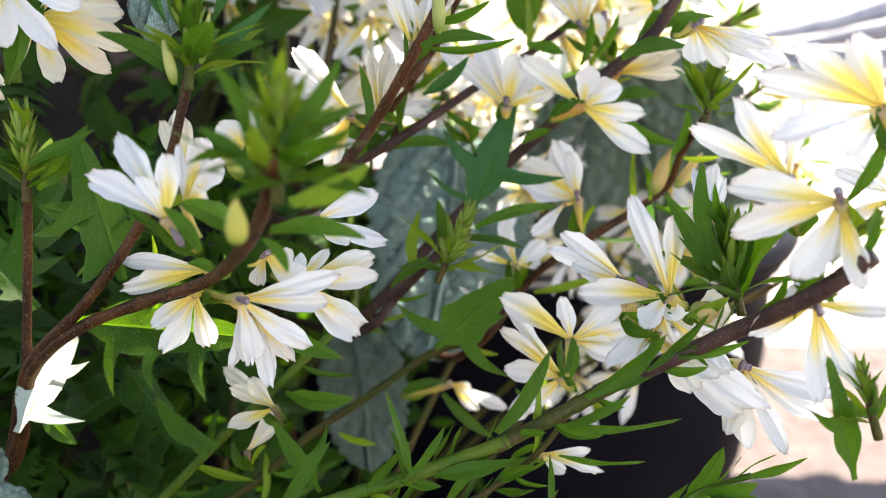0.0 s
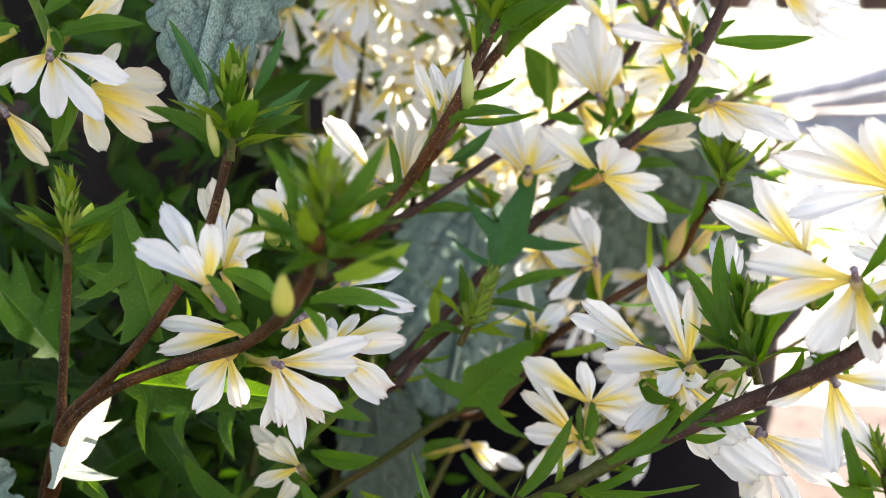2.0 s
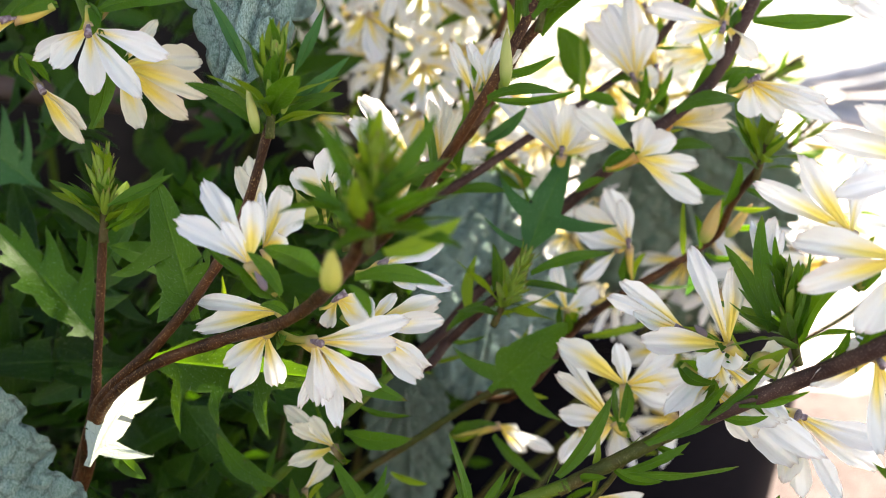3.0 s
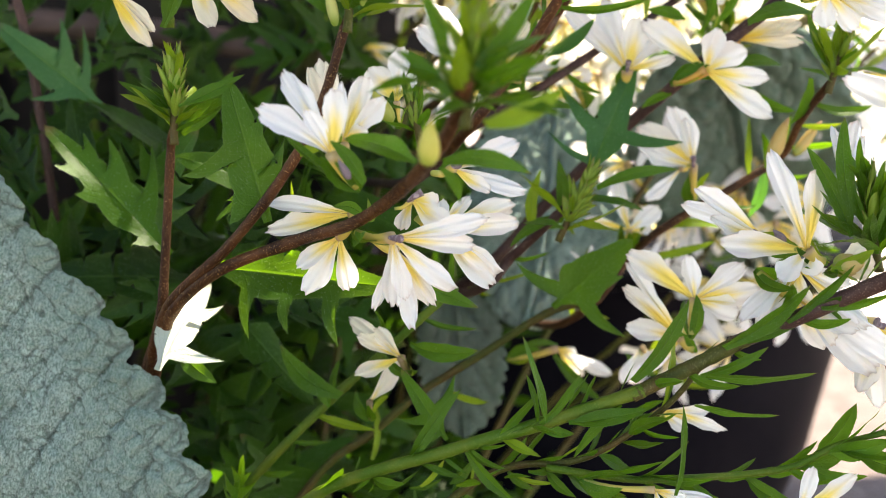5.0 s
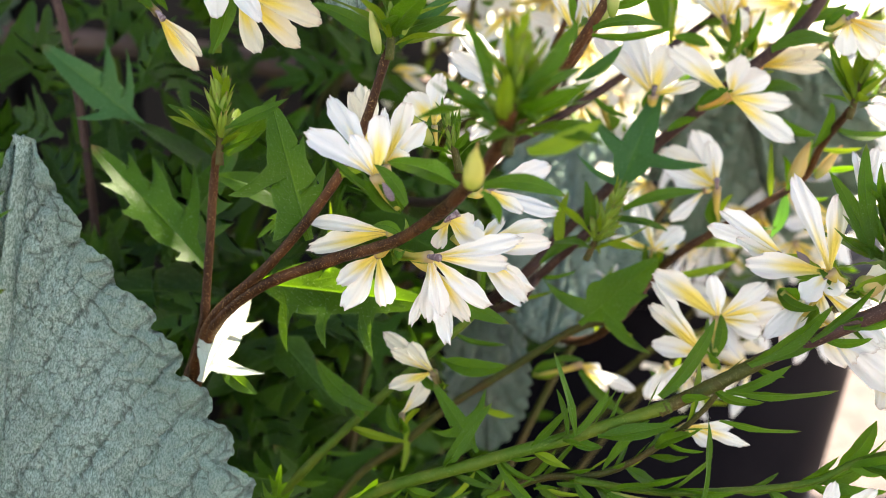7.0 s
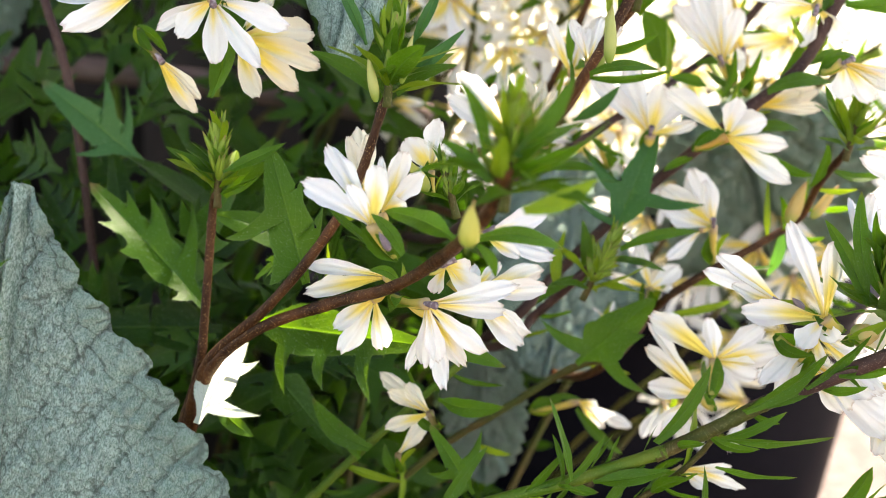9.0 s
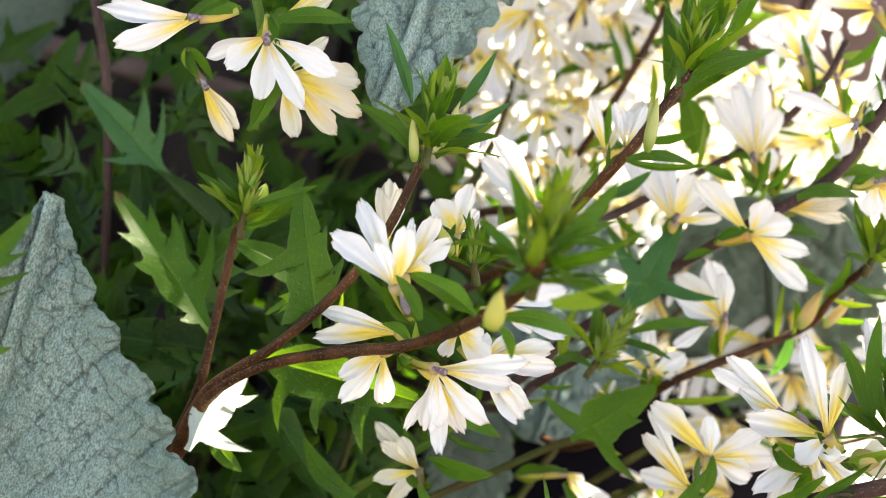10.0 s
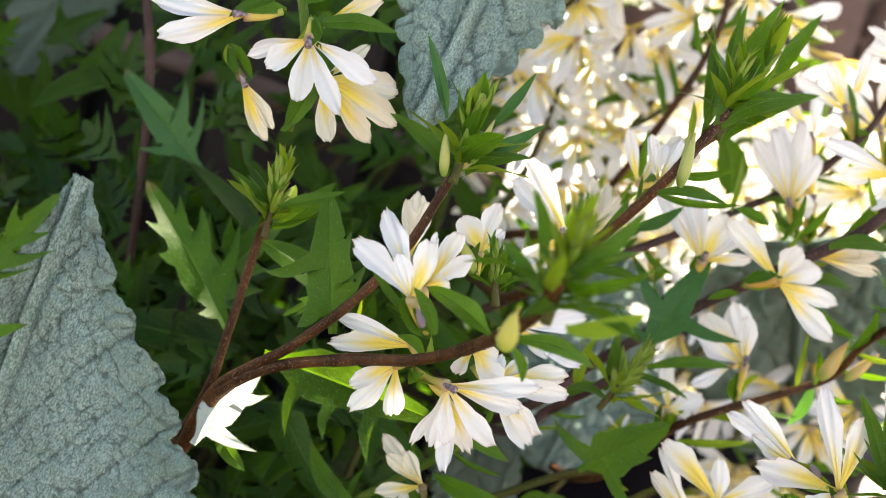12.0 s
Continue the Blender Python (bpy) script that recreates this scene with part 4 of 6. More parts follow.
leaf(sprig_brown, "toothed", (-0.0610, 0.2060, 0.3087), (-0.0777, 0.2060, 0.3038), 30, 1, "green")

sprig_front = thing("flowering_stem", "brown stem carrying white flowers and a bud cluster", "flower stem", "stems of the fan flower plant")
stem(sprig_front, [(-0.1386, 0.2480, 0.0000), (-0.1179, 0.2240, 0.2155), (-0.0959, 0.2180, 0.2555), (-0.0886, 0.2080, 0.2724), (-0.0831, 0.2020, 0.2828), (-0.0722, 0.1970, 0.2920), (-0.0565, 0.1920, 0.2991), (-0.0431, 0.1820, 0.3052), (-0.0326, 0.1650, 0.3148), (-0.0252, 0.1450, 0.3255), (-0.0225, 0.1360, 0.3337)], 0.00140, 0.00110, STEM_BROWN)
shoot(sprig_front, (-0.0226, 0.1400, 0.3285), (-0.0209, 0.1380, 0.3468), 70, 50, 1.25, 31, "young", 1.42, 0.85, (0.20, 0.38), (0.5, 0.9))
leaf(sprig_front, "narrow", (-0.0200, 0.1340, 0.3277), (-0.0099, 0.1340, 0.3332), 10, 1.9, "young")
leaf(sprig_front, "narrow", (-0.0249, 0.1360, 0.3313), (-0.0325, 0.1360, 0.3372), 0, 1.6, "green")
leaf(sprig_front, "narrow", (-0.0214, 0.1370, 0.3351), (-0.0139, 0.1370, 0.3469), 0, 1.4, "green")
leaf(sprig_front, "narrow", (-0.0258, 0.1370, 0.3351), (-0.0306, 0.1370, 0.3453), 0, 1.4, "green")
bud(sprig_front, "yellow", (-0.0279, 0.1370, 0.3216), (-0.0272, 0.1350, 0.3289), 0.70)
leaf(sprig_front, "blade", (-0.0303, 0.1520, 0.3201), (-0.0449, 0.1680, 0.3230), 10, 0.8, "green")
leaf(sprig_front, "narrow", (-0.0263, 0.1550, 0.3199), (-0.0120, 0.1550, 0.3186), 0, 1.5, "green")
leaf(sprig_front, "narrow", (-0.0265, 0.1500, 0.3197), (-0.0235, 0.1500, 0.3139), 0, 2, "green")
flower(sprig_front, (-0.0360, 0.1780, 0.3031), (-0.0432, 0.1840, 0.3028), (0.05, -0.97, 0.22), [(-0.0370, 0.1780, 0.2888, 0.0045), (-0.0327, 0.1760, 0.2920, 0.0038), (-0.0238, 0.1760, 0.2954, 0.0046), (-0.0204, 0.1800, 0.3020, 0.0041), (-0.0187, 0.1820, 0.3063, 0.0044)])
flower(sprig_front, (-0.0355, 0.1860, 0.2987), (-0.0412, 0.1870, 0.3017), (0.049, -0.946, 0.321), [(-0.0325, 0.1869, 0.2839, 0.0043), (-0.0401, 0.1877, 0.2872, 0.0030), (-0.0285, 0.1881, 0.2871, 0.0037), (-0.0278, 0.1891, 0.2907, 0.0039)], style=False, sepals=False)
flower(sprig_front, (-0.0331, 0.1890, 0.3086), (-0.0364, 0.1880, 0.3068), (0.038, -0.961, 0.275), [(-0.0358, 0.1907, 0.3016, 0.0029), (-0.0268, 0.1870, 0.3042, 0.0054), (-0.0282, 0.1890, 0.3072, 0.0046)], sepals=False)
flower(sprig_front, (-0.0282, 0.1930, 0.3023), (-0.0326, 0.1920, 0.3045), (0.014, -0.954, 0.299), [(-0.0134, 0.1960, 0.3070, 0.0052), (-0.0136, 0.1897, 0.3046, 0.0046), (-0.0142, 0.1928, 0.2946, 0.0049), (-0.0164, 0.1961, 0.2902, 0.0054), (-0.0272, 0.1940, 0.3080, 0.0027), (-0.0222, 0.1958, 0.3085, 0.0029)], style=False, sepals=False)
flower(sprig_front, (-0.0452, 0.1950, 0.3045), (-0.0424, 0.1900, 0.3041), (0.092, -0.953, 0.288), [(-0.0619, 0.1923, 0.3074, 0.0038), (-0.0626, 0.1948, 0.3005, 0.0047)], style=False)
flower(sprig_front, (-0.0477, 0.1930, 0.3001), (-0.0449, 0.1900, 0.3027), (0.103, -0.946, 0.308), [(-0.0556, 0.1912, 0.2943, 0.0042), (-0.0542, 0.1933, 0.2885, 0.0051), (-0.0451, 0.1935, 0.2886, 0.0047)], style=False, sepals=False)
flower(sprig_front, (-0.0454, 0.1670, 0.3195), (-0.0418, 0.1720, 0.3132), (0.109, -0.965, 0.237), [(-0.0580, 0.1670, 0.3271, 0.0048), (-0.0538, 0.1690, 0.3343, 0.0045), (-0.0453, 0.1630, 0.3283, 0.0047), (-0.0488, 0.1650, 0.3267, 0.0032)], style=False)
flower(sprig_front, (-0.0446, 0.1760, 0.3205), (-0.0420, 0.1760, 0.3145), (0.100, -0.969, 0.227), [(-0.0409, 0.1726, 0.3319, 0.0034), (-0.0373, 0.1740, 0.3287, 0.0040), (-0.0396, 0.1730, 0.3224, 0.0034), (-0.0445, 0.1740, 0.3310, 0.0018)], style=False, sepals=False)
flower(sprig_front, (-0.0370, 0.1980, 0.3264), (-0.0365, 0.1980, 0.3218), (0.055, -0.980, 0.190), [(-0.0420, 0.1965, 0.3330, 0.0055), (-0.0358, 0.2009, 0.3366, 0.0042), (-0.0332, 0.1999, 0.3321, 0.0025)], style=False)
flower(sprig_front, (-0.0258, 0.1990, 0.3134), (-0.0293, 0.1900, 0.3135), (0.003, -0.969, 0.247), [(-0.0139, 0.1966, 0.3194, 0.0050), (-0.0112, 0.2011, 0.3088, 0.0046), (-0.0184, 0.1965, 0.3098, 0.0032)], sepals=False)
leaf(sprig_front, "three", (-0.0413, 0.1720, 0.3121), (-0.0553, 0.1720, 0.3202), 30, 0.7, "green")
bud(sprig_front, "style", (-0.0419, 0.1635, 0.3157), (-0.0439, 0.1635, 0.3190), 0.85)
bud(sprig_front, "style", (-0.0251, 0.1970, 0.3136), (-0.0236, 0.1970, 0.3159), 1.2)
leaf(sprig_front, "comb", (-0.0791, 0.2130, 0.2888), (-0.0383, 0.2070, 0.2871), 0, 1.0, "green", 0, (0, -1, 0.35))
leaf(sprig_front, "blade", (-0.0379, 0.2000, 0.2935), (-0.0195, 0.2000, 0.2851), 0, 0.9, "green")
leaf(sprig_front, "narrow", (-0.0397, 0.1650, 0.3148), (-0.0457, 0.1650, 0.3216), 0, 2, "green")
shoot(sprig_front, (-0.0318, 0.1900, 0.3198), (-0.0352, 0.1900, 0.3325), 15, 12, 0.8, 33, "green", 1.3)
bud(sprig_front, "yellow", (-0.0372, 0.1900, 0.3229), (-0.0413, 0.1900, 0.3297), 0.6)

sprig_middle = thing("flowering_stem", "brown stem with white flowers and a slender bud", "flower stem", "stems of the fan flower plant")
stem(sprig_middle, [(-0.0764, 0.4119, 0.0000), (-0.0644, 0.3919, 0.2621), (-0.0278, 0.2400, 0.3124), (-0.0147, 0.2250, 0.3304), (-0.0045, 0.2150, 0.3477), (0.0026, 0.2150, 0.3612), (0.0052, 0.2150, 0.3676)], 0.00130, 0.00110, STEM_BROWN)
leaf(sprig_middle, "narrow", (-0.0242, 0.2361, 0.3172), (-0.0279, 0.2400, 0.3310), 10.4126, 1.23, "green")
leaf(sprig_middle, "narrow", (-0.0163, 0.2270, 0.3281), (-0.0178, 0.2278, 0.3426), 35.9765, 1.39, "green")
leaf(sprig_middle, "narrow", (-0.0082, 0.2188, 0.3413), (-0.0078, 0.2196, 0.3495), 38.7825, 1.27, "green")
leaf(sprig_middle, "narrow", (-0.0026, 0.2150, 0.3513), (0.0094, 0.2143, 0.3562), 17.3346, 1.14, "green")
leaf(sprig_middle, "narrow", (0.0010, 0.2150, 0.3580), (-0.0011, 0.2149, 0.3703), 33.6686, 0.96, "green")
leaf(sprig_middle, "narrow", (0.0037, 0.2150, 0.3638), (0.0112, 0.2140, 0.3675), -44.9218, 1.15, "green")
shoot(sprig_middle, (0.0044, 0.2150, 0.3647), (0.0049, 0.2150, 0.3830), 30, 12, 1.0, 41, "young", 1.3, 1.1)
leaf(sprig_middle, "narrow", (0.0044, 0.2140, 0.3635), (0.0206, 0.2140, 0.3744), 0, 1.6, "green")
leaf(sprig_middle, "narrow", (0.0032, 0.2140, 0.3635), (-0.0010, 0.2140, 0.3750), 0, 1.8, "green")
bud(sprig_middle, "slim", (-0.0009, 0.2100, 0.3490), (-0.0010, 0.2100, 0.3608), 0.75)
leaf(sprig_middle, "narrow", (-0.0045, 0.2130, 0.3466), (0.0109, 0.2130, 0.3489), 0, 1.2, "green")
flower(sprig_middle, (-0.0047, 0.2170, 0.3488), (-0.0039, 0.2200, 0.3475), (0.0098, -0.9995, 0.0287), [(-0.0087, 0.2172, 0.3583), (0.0025, 0.2173, 0.3566), (-0.0021, 0.2173, 0.3589), (-0.0069, 0.2172, 0.3565)], style=False)
flower(sprig_middle, (-0.0203, 0.2300, 0.3314), (-0.0152, 0.2350, 0.3280), (0.0749, -0.9921, 0.1003), [(-0.0324, 0.2307, 0.3470), (-0.0356, 0.2298, 0.3408), (-0.0301, 0.2282, 0.3210), (-0.0257, 0.2284, 0.3194), (-0.0284, 0.2296, 0.3337)])
flower(sprig_middle, (-0.0147, 0.2380, 0.3310), (-0.0114, 0.2410, 0.3287), (0.0494, -0.9939, 0.0988), [(-0.0166, 0.2394, 0.3459), (-0.0124, 0.2395, 0.3451), (-0.0100, 0.2394, 0.3429), (-0.0084, 0.2393, 0.3406)], old=True, style=False)
leaf(sprig_middle, "narrow", (-0.0135, 0.2280, 0.3320), (-0.0090, 0.2280, 0.3435), 0, 1.3, "green")

sprig_purple = thing("flowering_stem", "long purplish-brown stem with open white flowers", "flower stem", "stems of the fan flower plant")
stem(sprig_purple, [(-0.0981, 0.4104, 0.0000), (-0.0861, 0.3904, 0.2511), (-0.0358, 0.2600, 0.3029), (-0.0235, 0.2550, 0.3156), (-0.0090, 0.2520, 0.3249), (0.0097, 0.2620, 0.3367), (0.0244, 0.2800, 0.3447), (0.0403, 0.2850, 0.3570), (0.0513, 0.2800, 0.3735), (0.0565, 0.2850, 0.3859)], 0.00130, 0.00100, STEM_PURPLE)
leaf(sprig_purple, "narrow", (-0.0316, 0.2583, 0.3072), (-0.0297, 0.2532, 0.3172), -45.3767, 0.94, "green")
leaf(sprig_purple, "narrow", (-0.0220, 0.2547, 0.3166), (-0.0195, 0.2538, 0.3287), -8.09918, 1.36, "green")
leaf(sprig_purple, "narrow", (-0.0099, 0.2522, 0.3244), (-0.0092, 0.2535, 0.3393), -28.4302, 1.26, "green")
leaf(sprig_purple, "narrow", (0.0003, 0.2571, 0.3308), (0.0094, 0.2617, 0.3262), 16.6537, 1.15, "green")
leaf(sprig_purple, "narrow", (0.0109, 0.2636, 0.3373), (0.0261, 0.2663, 0.3388), 18.4476, 1.12, "young")
leaf(sprig_purple, "narrow", (0.0227, 0.2780, 0.3438), (0.0261, 0.2764, 0.3605), 46.0311, 1.15, "young")
leaf(sprig_purple, "narrow", (0.0310, 0.2821, 0.3499), (0.0490, 0.2843, 0.3494), 7.74815, 1.13, "green")
leaf(sprig_purple, "narrow", (0.0412, 0.2846, 0.3584), (0.0517, 0.2781, 0.3601), -38.6831, 1.03, "green")
leaf(sprig_purple, "narrow", (0.0497, 0.2808, 0.3711), (0.0423, 0.2760, 0.3857), 28.2352, 1.2, "green")
leaf(sprig_purple, "narrow", (0.0546, 0.2832, 0.3814), (0.0649, 0.2889, 0.3860), 9.50392, 1.47, "young")
leaf(sprig_purple, "blade", (-0.0048, 0.2500, 0.3347), (0.0063, 0.2500, 0.3437), 0, 1, "blue")
leaf(sprig_purple, "narrow", (-0.0119, 0.2520, 0.3218), (0.0037, 0.2520, 0.3225), 0, 1.3, "green")
flower(sprig_purple, (0.0156, 0.2560, 0.3314), (0.0154, 0.2590, 0.3266), (-0.148, -0.977, 0.157), [(-0.0001, 0.2594, 0.3458, 0.0060), (0.0083, 0.2586, 0.3488, 0.0060), (0.0180, 0.2545, 0.3442, 0.0065), (0.0235, 0.2592, 0.3415, 0.0051), (0.0271, 0.2563, 0.3350, 0.0039)])
flower(sprig_purple, (-0.0004, 0.2700, 0.3313), (-0.0034, 0.2730, 0.3283), (-0.0077, -0.9962, 0.0864), [(0.0071, 0.2699, 0.3309), (0.0059, 0.2696, 0.3271), (-0.0065, 0.2699, 0.3301)], style=False)
flower(sprig_purple, (0.0041, 0.2700, 0.3286), (0.0073, 0.2740, 0.3213), (-0.0240, -0.9951, 0.0961), [(-0.0065, 0.2705, 0.3316), (-0.0125, 0.2705, 0.3300), (0.0086, 0.2700, 0.3301)], style=False)
flower(sprig_purple, (0.0420, 0.2750, 0.3522), (0.0442, 0.2780, 0.3418), (-0.1567, -0.9876, 0.0107), [(0.0231, 0.2781, 0.3652), (0.0275, 0.2775, 0.3701), (0.0330, 0.2766, 0.3726), (0.0369, 0.2760, 0.3674), (0.0300, 0.2770, 0.3569)])
leaf(sprig_purple, "blade", (0.0297, 0.2600, 0.3440), (0.0203, 0.2600, 0.3462), 0, 1.4, "green")
leaf(sprig_purple, "narrow", (0.0344, 0.2620, 0.3411), (0.0355, 0.2620, 0.3540), 0, 1.2, "green")
leaf(sprig_purple, "narrow", (0.0372, 0.2620, 0.3425), (0.0427, 0.2620, 0.3540), 0, 1.2, "green")

sprig_upper = thing("flowering_stem", "thick dark stem with white flowers held out on it", "flower stem", "stems of the fan flower plant")
stem(sprig_upper, [(-0.0889, 0.4120, 0.0000), (-0.0769, 0.3920, 0.2160), (-0.0256, 0.2750, 0.2702), (-0.0034, 0.2720, 0.2935), (0.0145, 0.2650, 0.3141), (0.0283, 0.2580, 0.3283), (0.0370, 0.2500, 0.3378), (0.0505, 0.2500, 0.3500), (0.0575, 0.2500, 0.3649), (0.0637, 0.2500, 0.3796), (0.0666, 0.2500, 0.3927)], 0.00160, 0.00150, STEM_PURPLE)
leaf(sprig_upper, "narrow", (-0.0245, 0.2749, 0.2713), (-0.0153, 0.2713, 0.2708), 49.4854, 1.08, "young")
leaf(sprig_upper, "narrow", (-0.0069, 0.2725, 0.2898), (0.0029, 0.2685, 0.2897), 23.9471, 1.22, "green")
leaf(sprig_upper, "narrow", (0.0092, 0.2671, 0.3080), (0.0058, 0.2731, 0.3200), 12.8514, 1.2, "green")
leaf(sprig_upper, "narrow", (0.0285, 0.2578, 0.3285), (0.0425, 0.2527, 0.3318), -29.5551, 1.44, "green")
leaf(sprig_upper, "narrow", (0.0319, 0.2547, 0.3323), (0.0354, 0.2604, 0.3458), 36.0668, 0.92, "young")
leaf(sprig_upper, "narrow", (0.0454, 0.2500, 0.3455), (0.0527, 0.2558, 0.3594), -10.7835, 1.37, "green")
leaf(sprig_upper, "narrow", (0.0519, 0.2500, 0.3531), (0.0477, 0.2464, 0.3612), -8.09628, 1.07, "young")
leaf(sprig_upper, "narrow", (0.0585, 0.2500, 0.3673), (0.0544, 0.2483, 0.3767), 25.8171, 1.16, "green")
leaf(sprig_upper, "narrow", (0.0629, 0.2500, 0.3777), (0.0727, 0.2465, 0.3837), 40.7136, 1.21, "green")
leaf(sprig_upper, "narrow", (0.0660, 0.2500, 0.3903), (0.0592, 0.2433, 0.3969), -33.5018, 1.09, "green")
flower(sprig_upper, (0.0330, 0.2470, 0.3320), (0.0261, 0.2500, 0.3286), (-0.215, -0.964, 0.155), [(0.0183, 0.2496, 0.3442, 0.0061), (0.0345, 0.2430, 0.3421, 0.0059), (0.0419, 0.2450, 0.3366, 0.0059), (0.0474, 0.2450, 0.3302, 0.0048), (0.0487, 0.2450, 0.3212, 0.0062)], orange=True, style=False)
flower(sprig_upper, (0.0434, 0.2620, 0.3393), (0.0408, 0.2650, 0.3350), (-0.1691, -0.9839, 0.0583), [(0.0587, 0.2597, 0.3444), (0.0596, 0.2592, 0.3391), (0.0543, 0.2604, 0.3433)], old=True, orange=True)
flower(sprig_upper, (0.0523, 0.2480, 0.3639), (0.0539, 0.2500, 0.3690), (-0.2115, -0.9768, -0.0336), [(0.0348, 0.2516, 0.3679), (0.0409, 0.2506, 0.3606), (0.0496, 0.2489, 0.3544), (0.0602, 0.2466, 0.3555), (0.0578, 0.2465, 0.3740)])
flower(sprig_upper, (0.0755, 0.2550, 0.3781), (0.0681, 0.2580, 0.3763), (-0.2861, -0.9545, -0.0838), [(0.0935, 0.2500, 0.3741), (0.0927, 0.2510, 0.3653), (0.0702, 0.2572, 0.3707), (0.0873, 0.2520, 0.3718), (0.0850, 0.2529, 0.3691)])
flower(sprig_upper, (0.0558, 0.2350, 0.3507), (0.0520, 0.2380, 0.3483), (-0.2358, -0.9716, 0.0182), [(0.0564, 0.2347, 0.3423), (0.0634, 0.2330, 0.3424), (0.0697, 0.2315, 0.3453), (0.0750, 0.2302, 0.3426), (0.0725, 0.2309, 0.3469)])
leaf(sprig_upper, "narrow", (0.0536, 0.2500, 0.3595), (0.0661, 0.2500, 0.3710), 0, 1.5, "green")
leaf(sprig_upper, "narrow", (0.0596, 0.2500, 0.3649), (0.0847, 0.2500, 0.3679), 0, 1.2, "green")
leaf(sprig_upper, "narrow", (0.0415, 0.2450, 0.3433), (0.0584, 0.2450, 0.3467), 0, 1.6, "green")
leaf(sprig_upper, "narrow", (0.0478, 0.2500, 0.3486), (0.0655, 0.2500, 0.3541), 0, 1.2, "green")
leaf(sprig_upper, "narrow", (0.0315, 0.2500, 0.3320), (0.0412, 0.2500, 0.3362), 0, 2, "green")
leaf(sprig_upper, "blade", (0.0266, 0.2550, 0.3258), (0.0195, 0.2550, 0.3215), 0, 1.2, "green")
leaf(sprig_upper, "narrow", (0.0419, 0.2620, 0.3324), (0.0564, 0.2620, 0.3338), 0, 1.6, "green")
leaf(sprig_upper, "narrow", (0.0419, 0.2620, 0.3309), (0.0583, 0.2620, 0.3221), 0, 1.6, "green")
leaf(sprig_upper, "blade", (0.0518, 0.2500, 0.3514), (0.0563, 0.2500, 0.3609), 0, 1.2, "young")
flower(sprig_upper, (0.0344, 0.2610, 0.3075), (0.0362, 0.2660, 0.2967), (-0.206, -0.950, 0.236), [(0.0189, 0.2570, 0.3135, 0.0065), (0.0207, 0.2610, 0.3175, 0.0060), (0.0279, 0.2650, 0.3225, 0.0077), (0.0321, 0.2630, 0.3195, 0.0052)])
flower(sprig_upper, (0.0308, 0.2590, 0.3068), (0.0335, 0.2610, 0.3075), (-0.195, -0.951, 0.240), [(0.0230, 0.2602, 0.2982, 0.0039)], style=False, sepals=False)

sprig_crown = thing("flowering_stem", "stem with a broad toothed leaf and a short crowded tip", "flower stem", "stems of the fan flower plant")
stem(sprig_crown, [(-0.0777, 0.4293, 0.0000), (-0.0657, 0.4093, 0.2250), (-0.0228, 0.2600, 0.2724), (-0.0119, 0.2500, 0.2844), (-0.0033, 0.2410, 0.2955), (0.0056, 0.2410, 0.3032)], 0.00130, 0.00120, STEM_PURPLE)
leaf(sprig_crown, "narrow", (-0.0186, 0.2562, 0.2771), (-0.0072, 0.2589, 0.2772), -44.5058, 1.17, "young")
leaf(sprig_crown, "narrow", (-0.0121, 0.2501, 0.2843), (-0.0014, 0.2439, 0.2862), -31.2252, 0.96, "green")
leaf(sprig_crown, "narrow", (-0.0063, 0.2442, 0.2916), (-0.0066, 0.2421, 0.3066), -23.1199, 1.49, "young")
leaf(sprig_crown, "narrow", (-0.0021, 0.2410, 0.2965), (0.0089, 0.2417, 0.2978), 34.3989, 1.27, "young")
leaf(sprig_crown, "narrow", (0.0035, 0.2410, 0.3014), (0.0169, 0.2388, 0.3008), -12.981, 0.93, "green")
shoot(sprig_crown, (-0.0006, 0.2360, 0.2936), (0.0090, 0.2360, 0.3156), 20, 80, 1.35, 51, "young", 1.0, 1.0, (0.13, 0.26), (0.6, 1.0))
leaf(sprig_crown, "cross", (0.0060, 0.2450, 0.3062), (0.0177, 0.2560, 0.3333), 0, 1.0, "blue", 0, (0, -1, 0.35))
leaf(sprig_crown, "narrow", (-0.0006, 0.2400, 0.2971), (-0.0116, 0.2400, 0.2886), 0, 1.4, "green")
leaf(sprig_crown, "narrow", (-0.0005, 0.2450, 0.2945), (-0.0020, 0.2450, 0.3101), 0, 1.6, "green")
leaf(sprig_crown, "narrow", (0.0076, 0.2400, 0.3041), (0.0280, 0.2400, 0.3097), 0, 1, "green")
leaf(sprig_crown, "narrow", (0.0063, 0.2400, 0.3013), (0.0200, 0.2400, 0.2992), 0, 1, "green")

sprig_budding = thing("flowering_stem", "brown stem with slender peach buds and a spiky tip", "flower stem", "stems of the fan flower plant")
stem(sprig_budding, [(-0.0455, 0.4428, 0.0000), (-0.0335, 0.4228, 0.2039), (0.0047, 0.2800, 0.2595), (0.0210, 0.2660, 0.2832), (0.0295, 0.2620, 0.2919), (0.0485, 0.2620, 0.3041), (0.0572, 0.2620, 0.3109), (0.0589, 0.2550, 0.3201), (0.0618, 0.2450, 0.3297)], 0.00130, 0.00090, STEM_BROWN)
leaf(sprig_budding, "narrow", (0.0068, 0.2783, 0.2625), (0.0090, 0.2752, 0.2813), -28.9418, 1.14, "young")
leaf(sprig_budding, "narrow", (0.0200, 0.2669, 0.2818), (0.0218, 0.2649, 0.2956), -12.3533, 1.07, "green")
leaf(sprig_budding, "narrow", (0.0279, 0.2627, 0.2903), (0.0420, 0.2601, 0.2934), -21.1487, 1.29, "young")
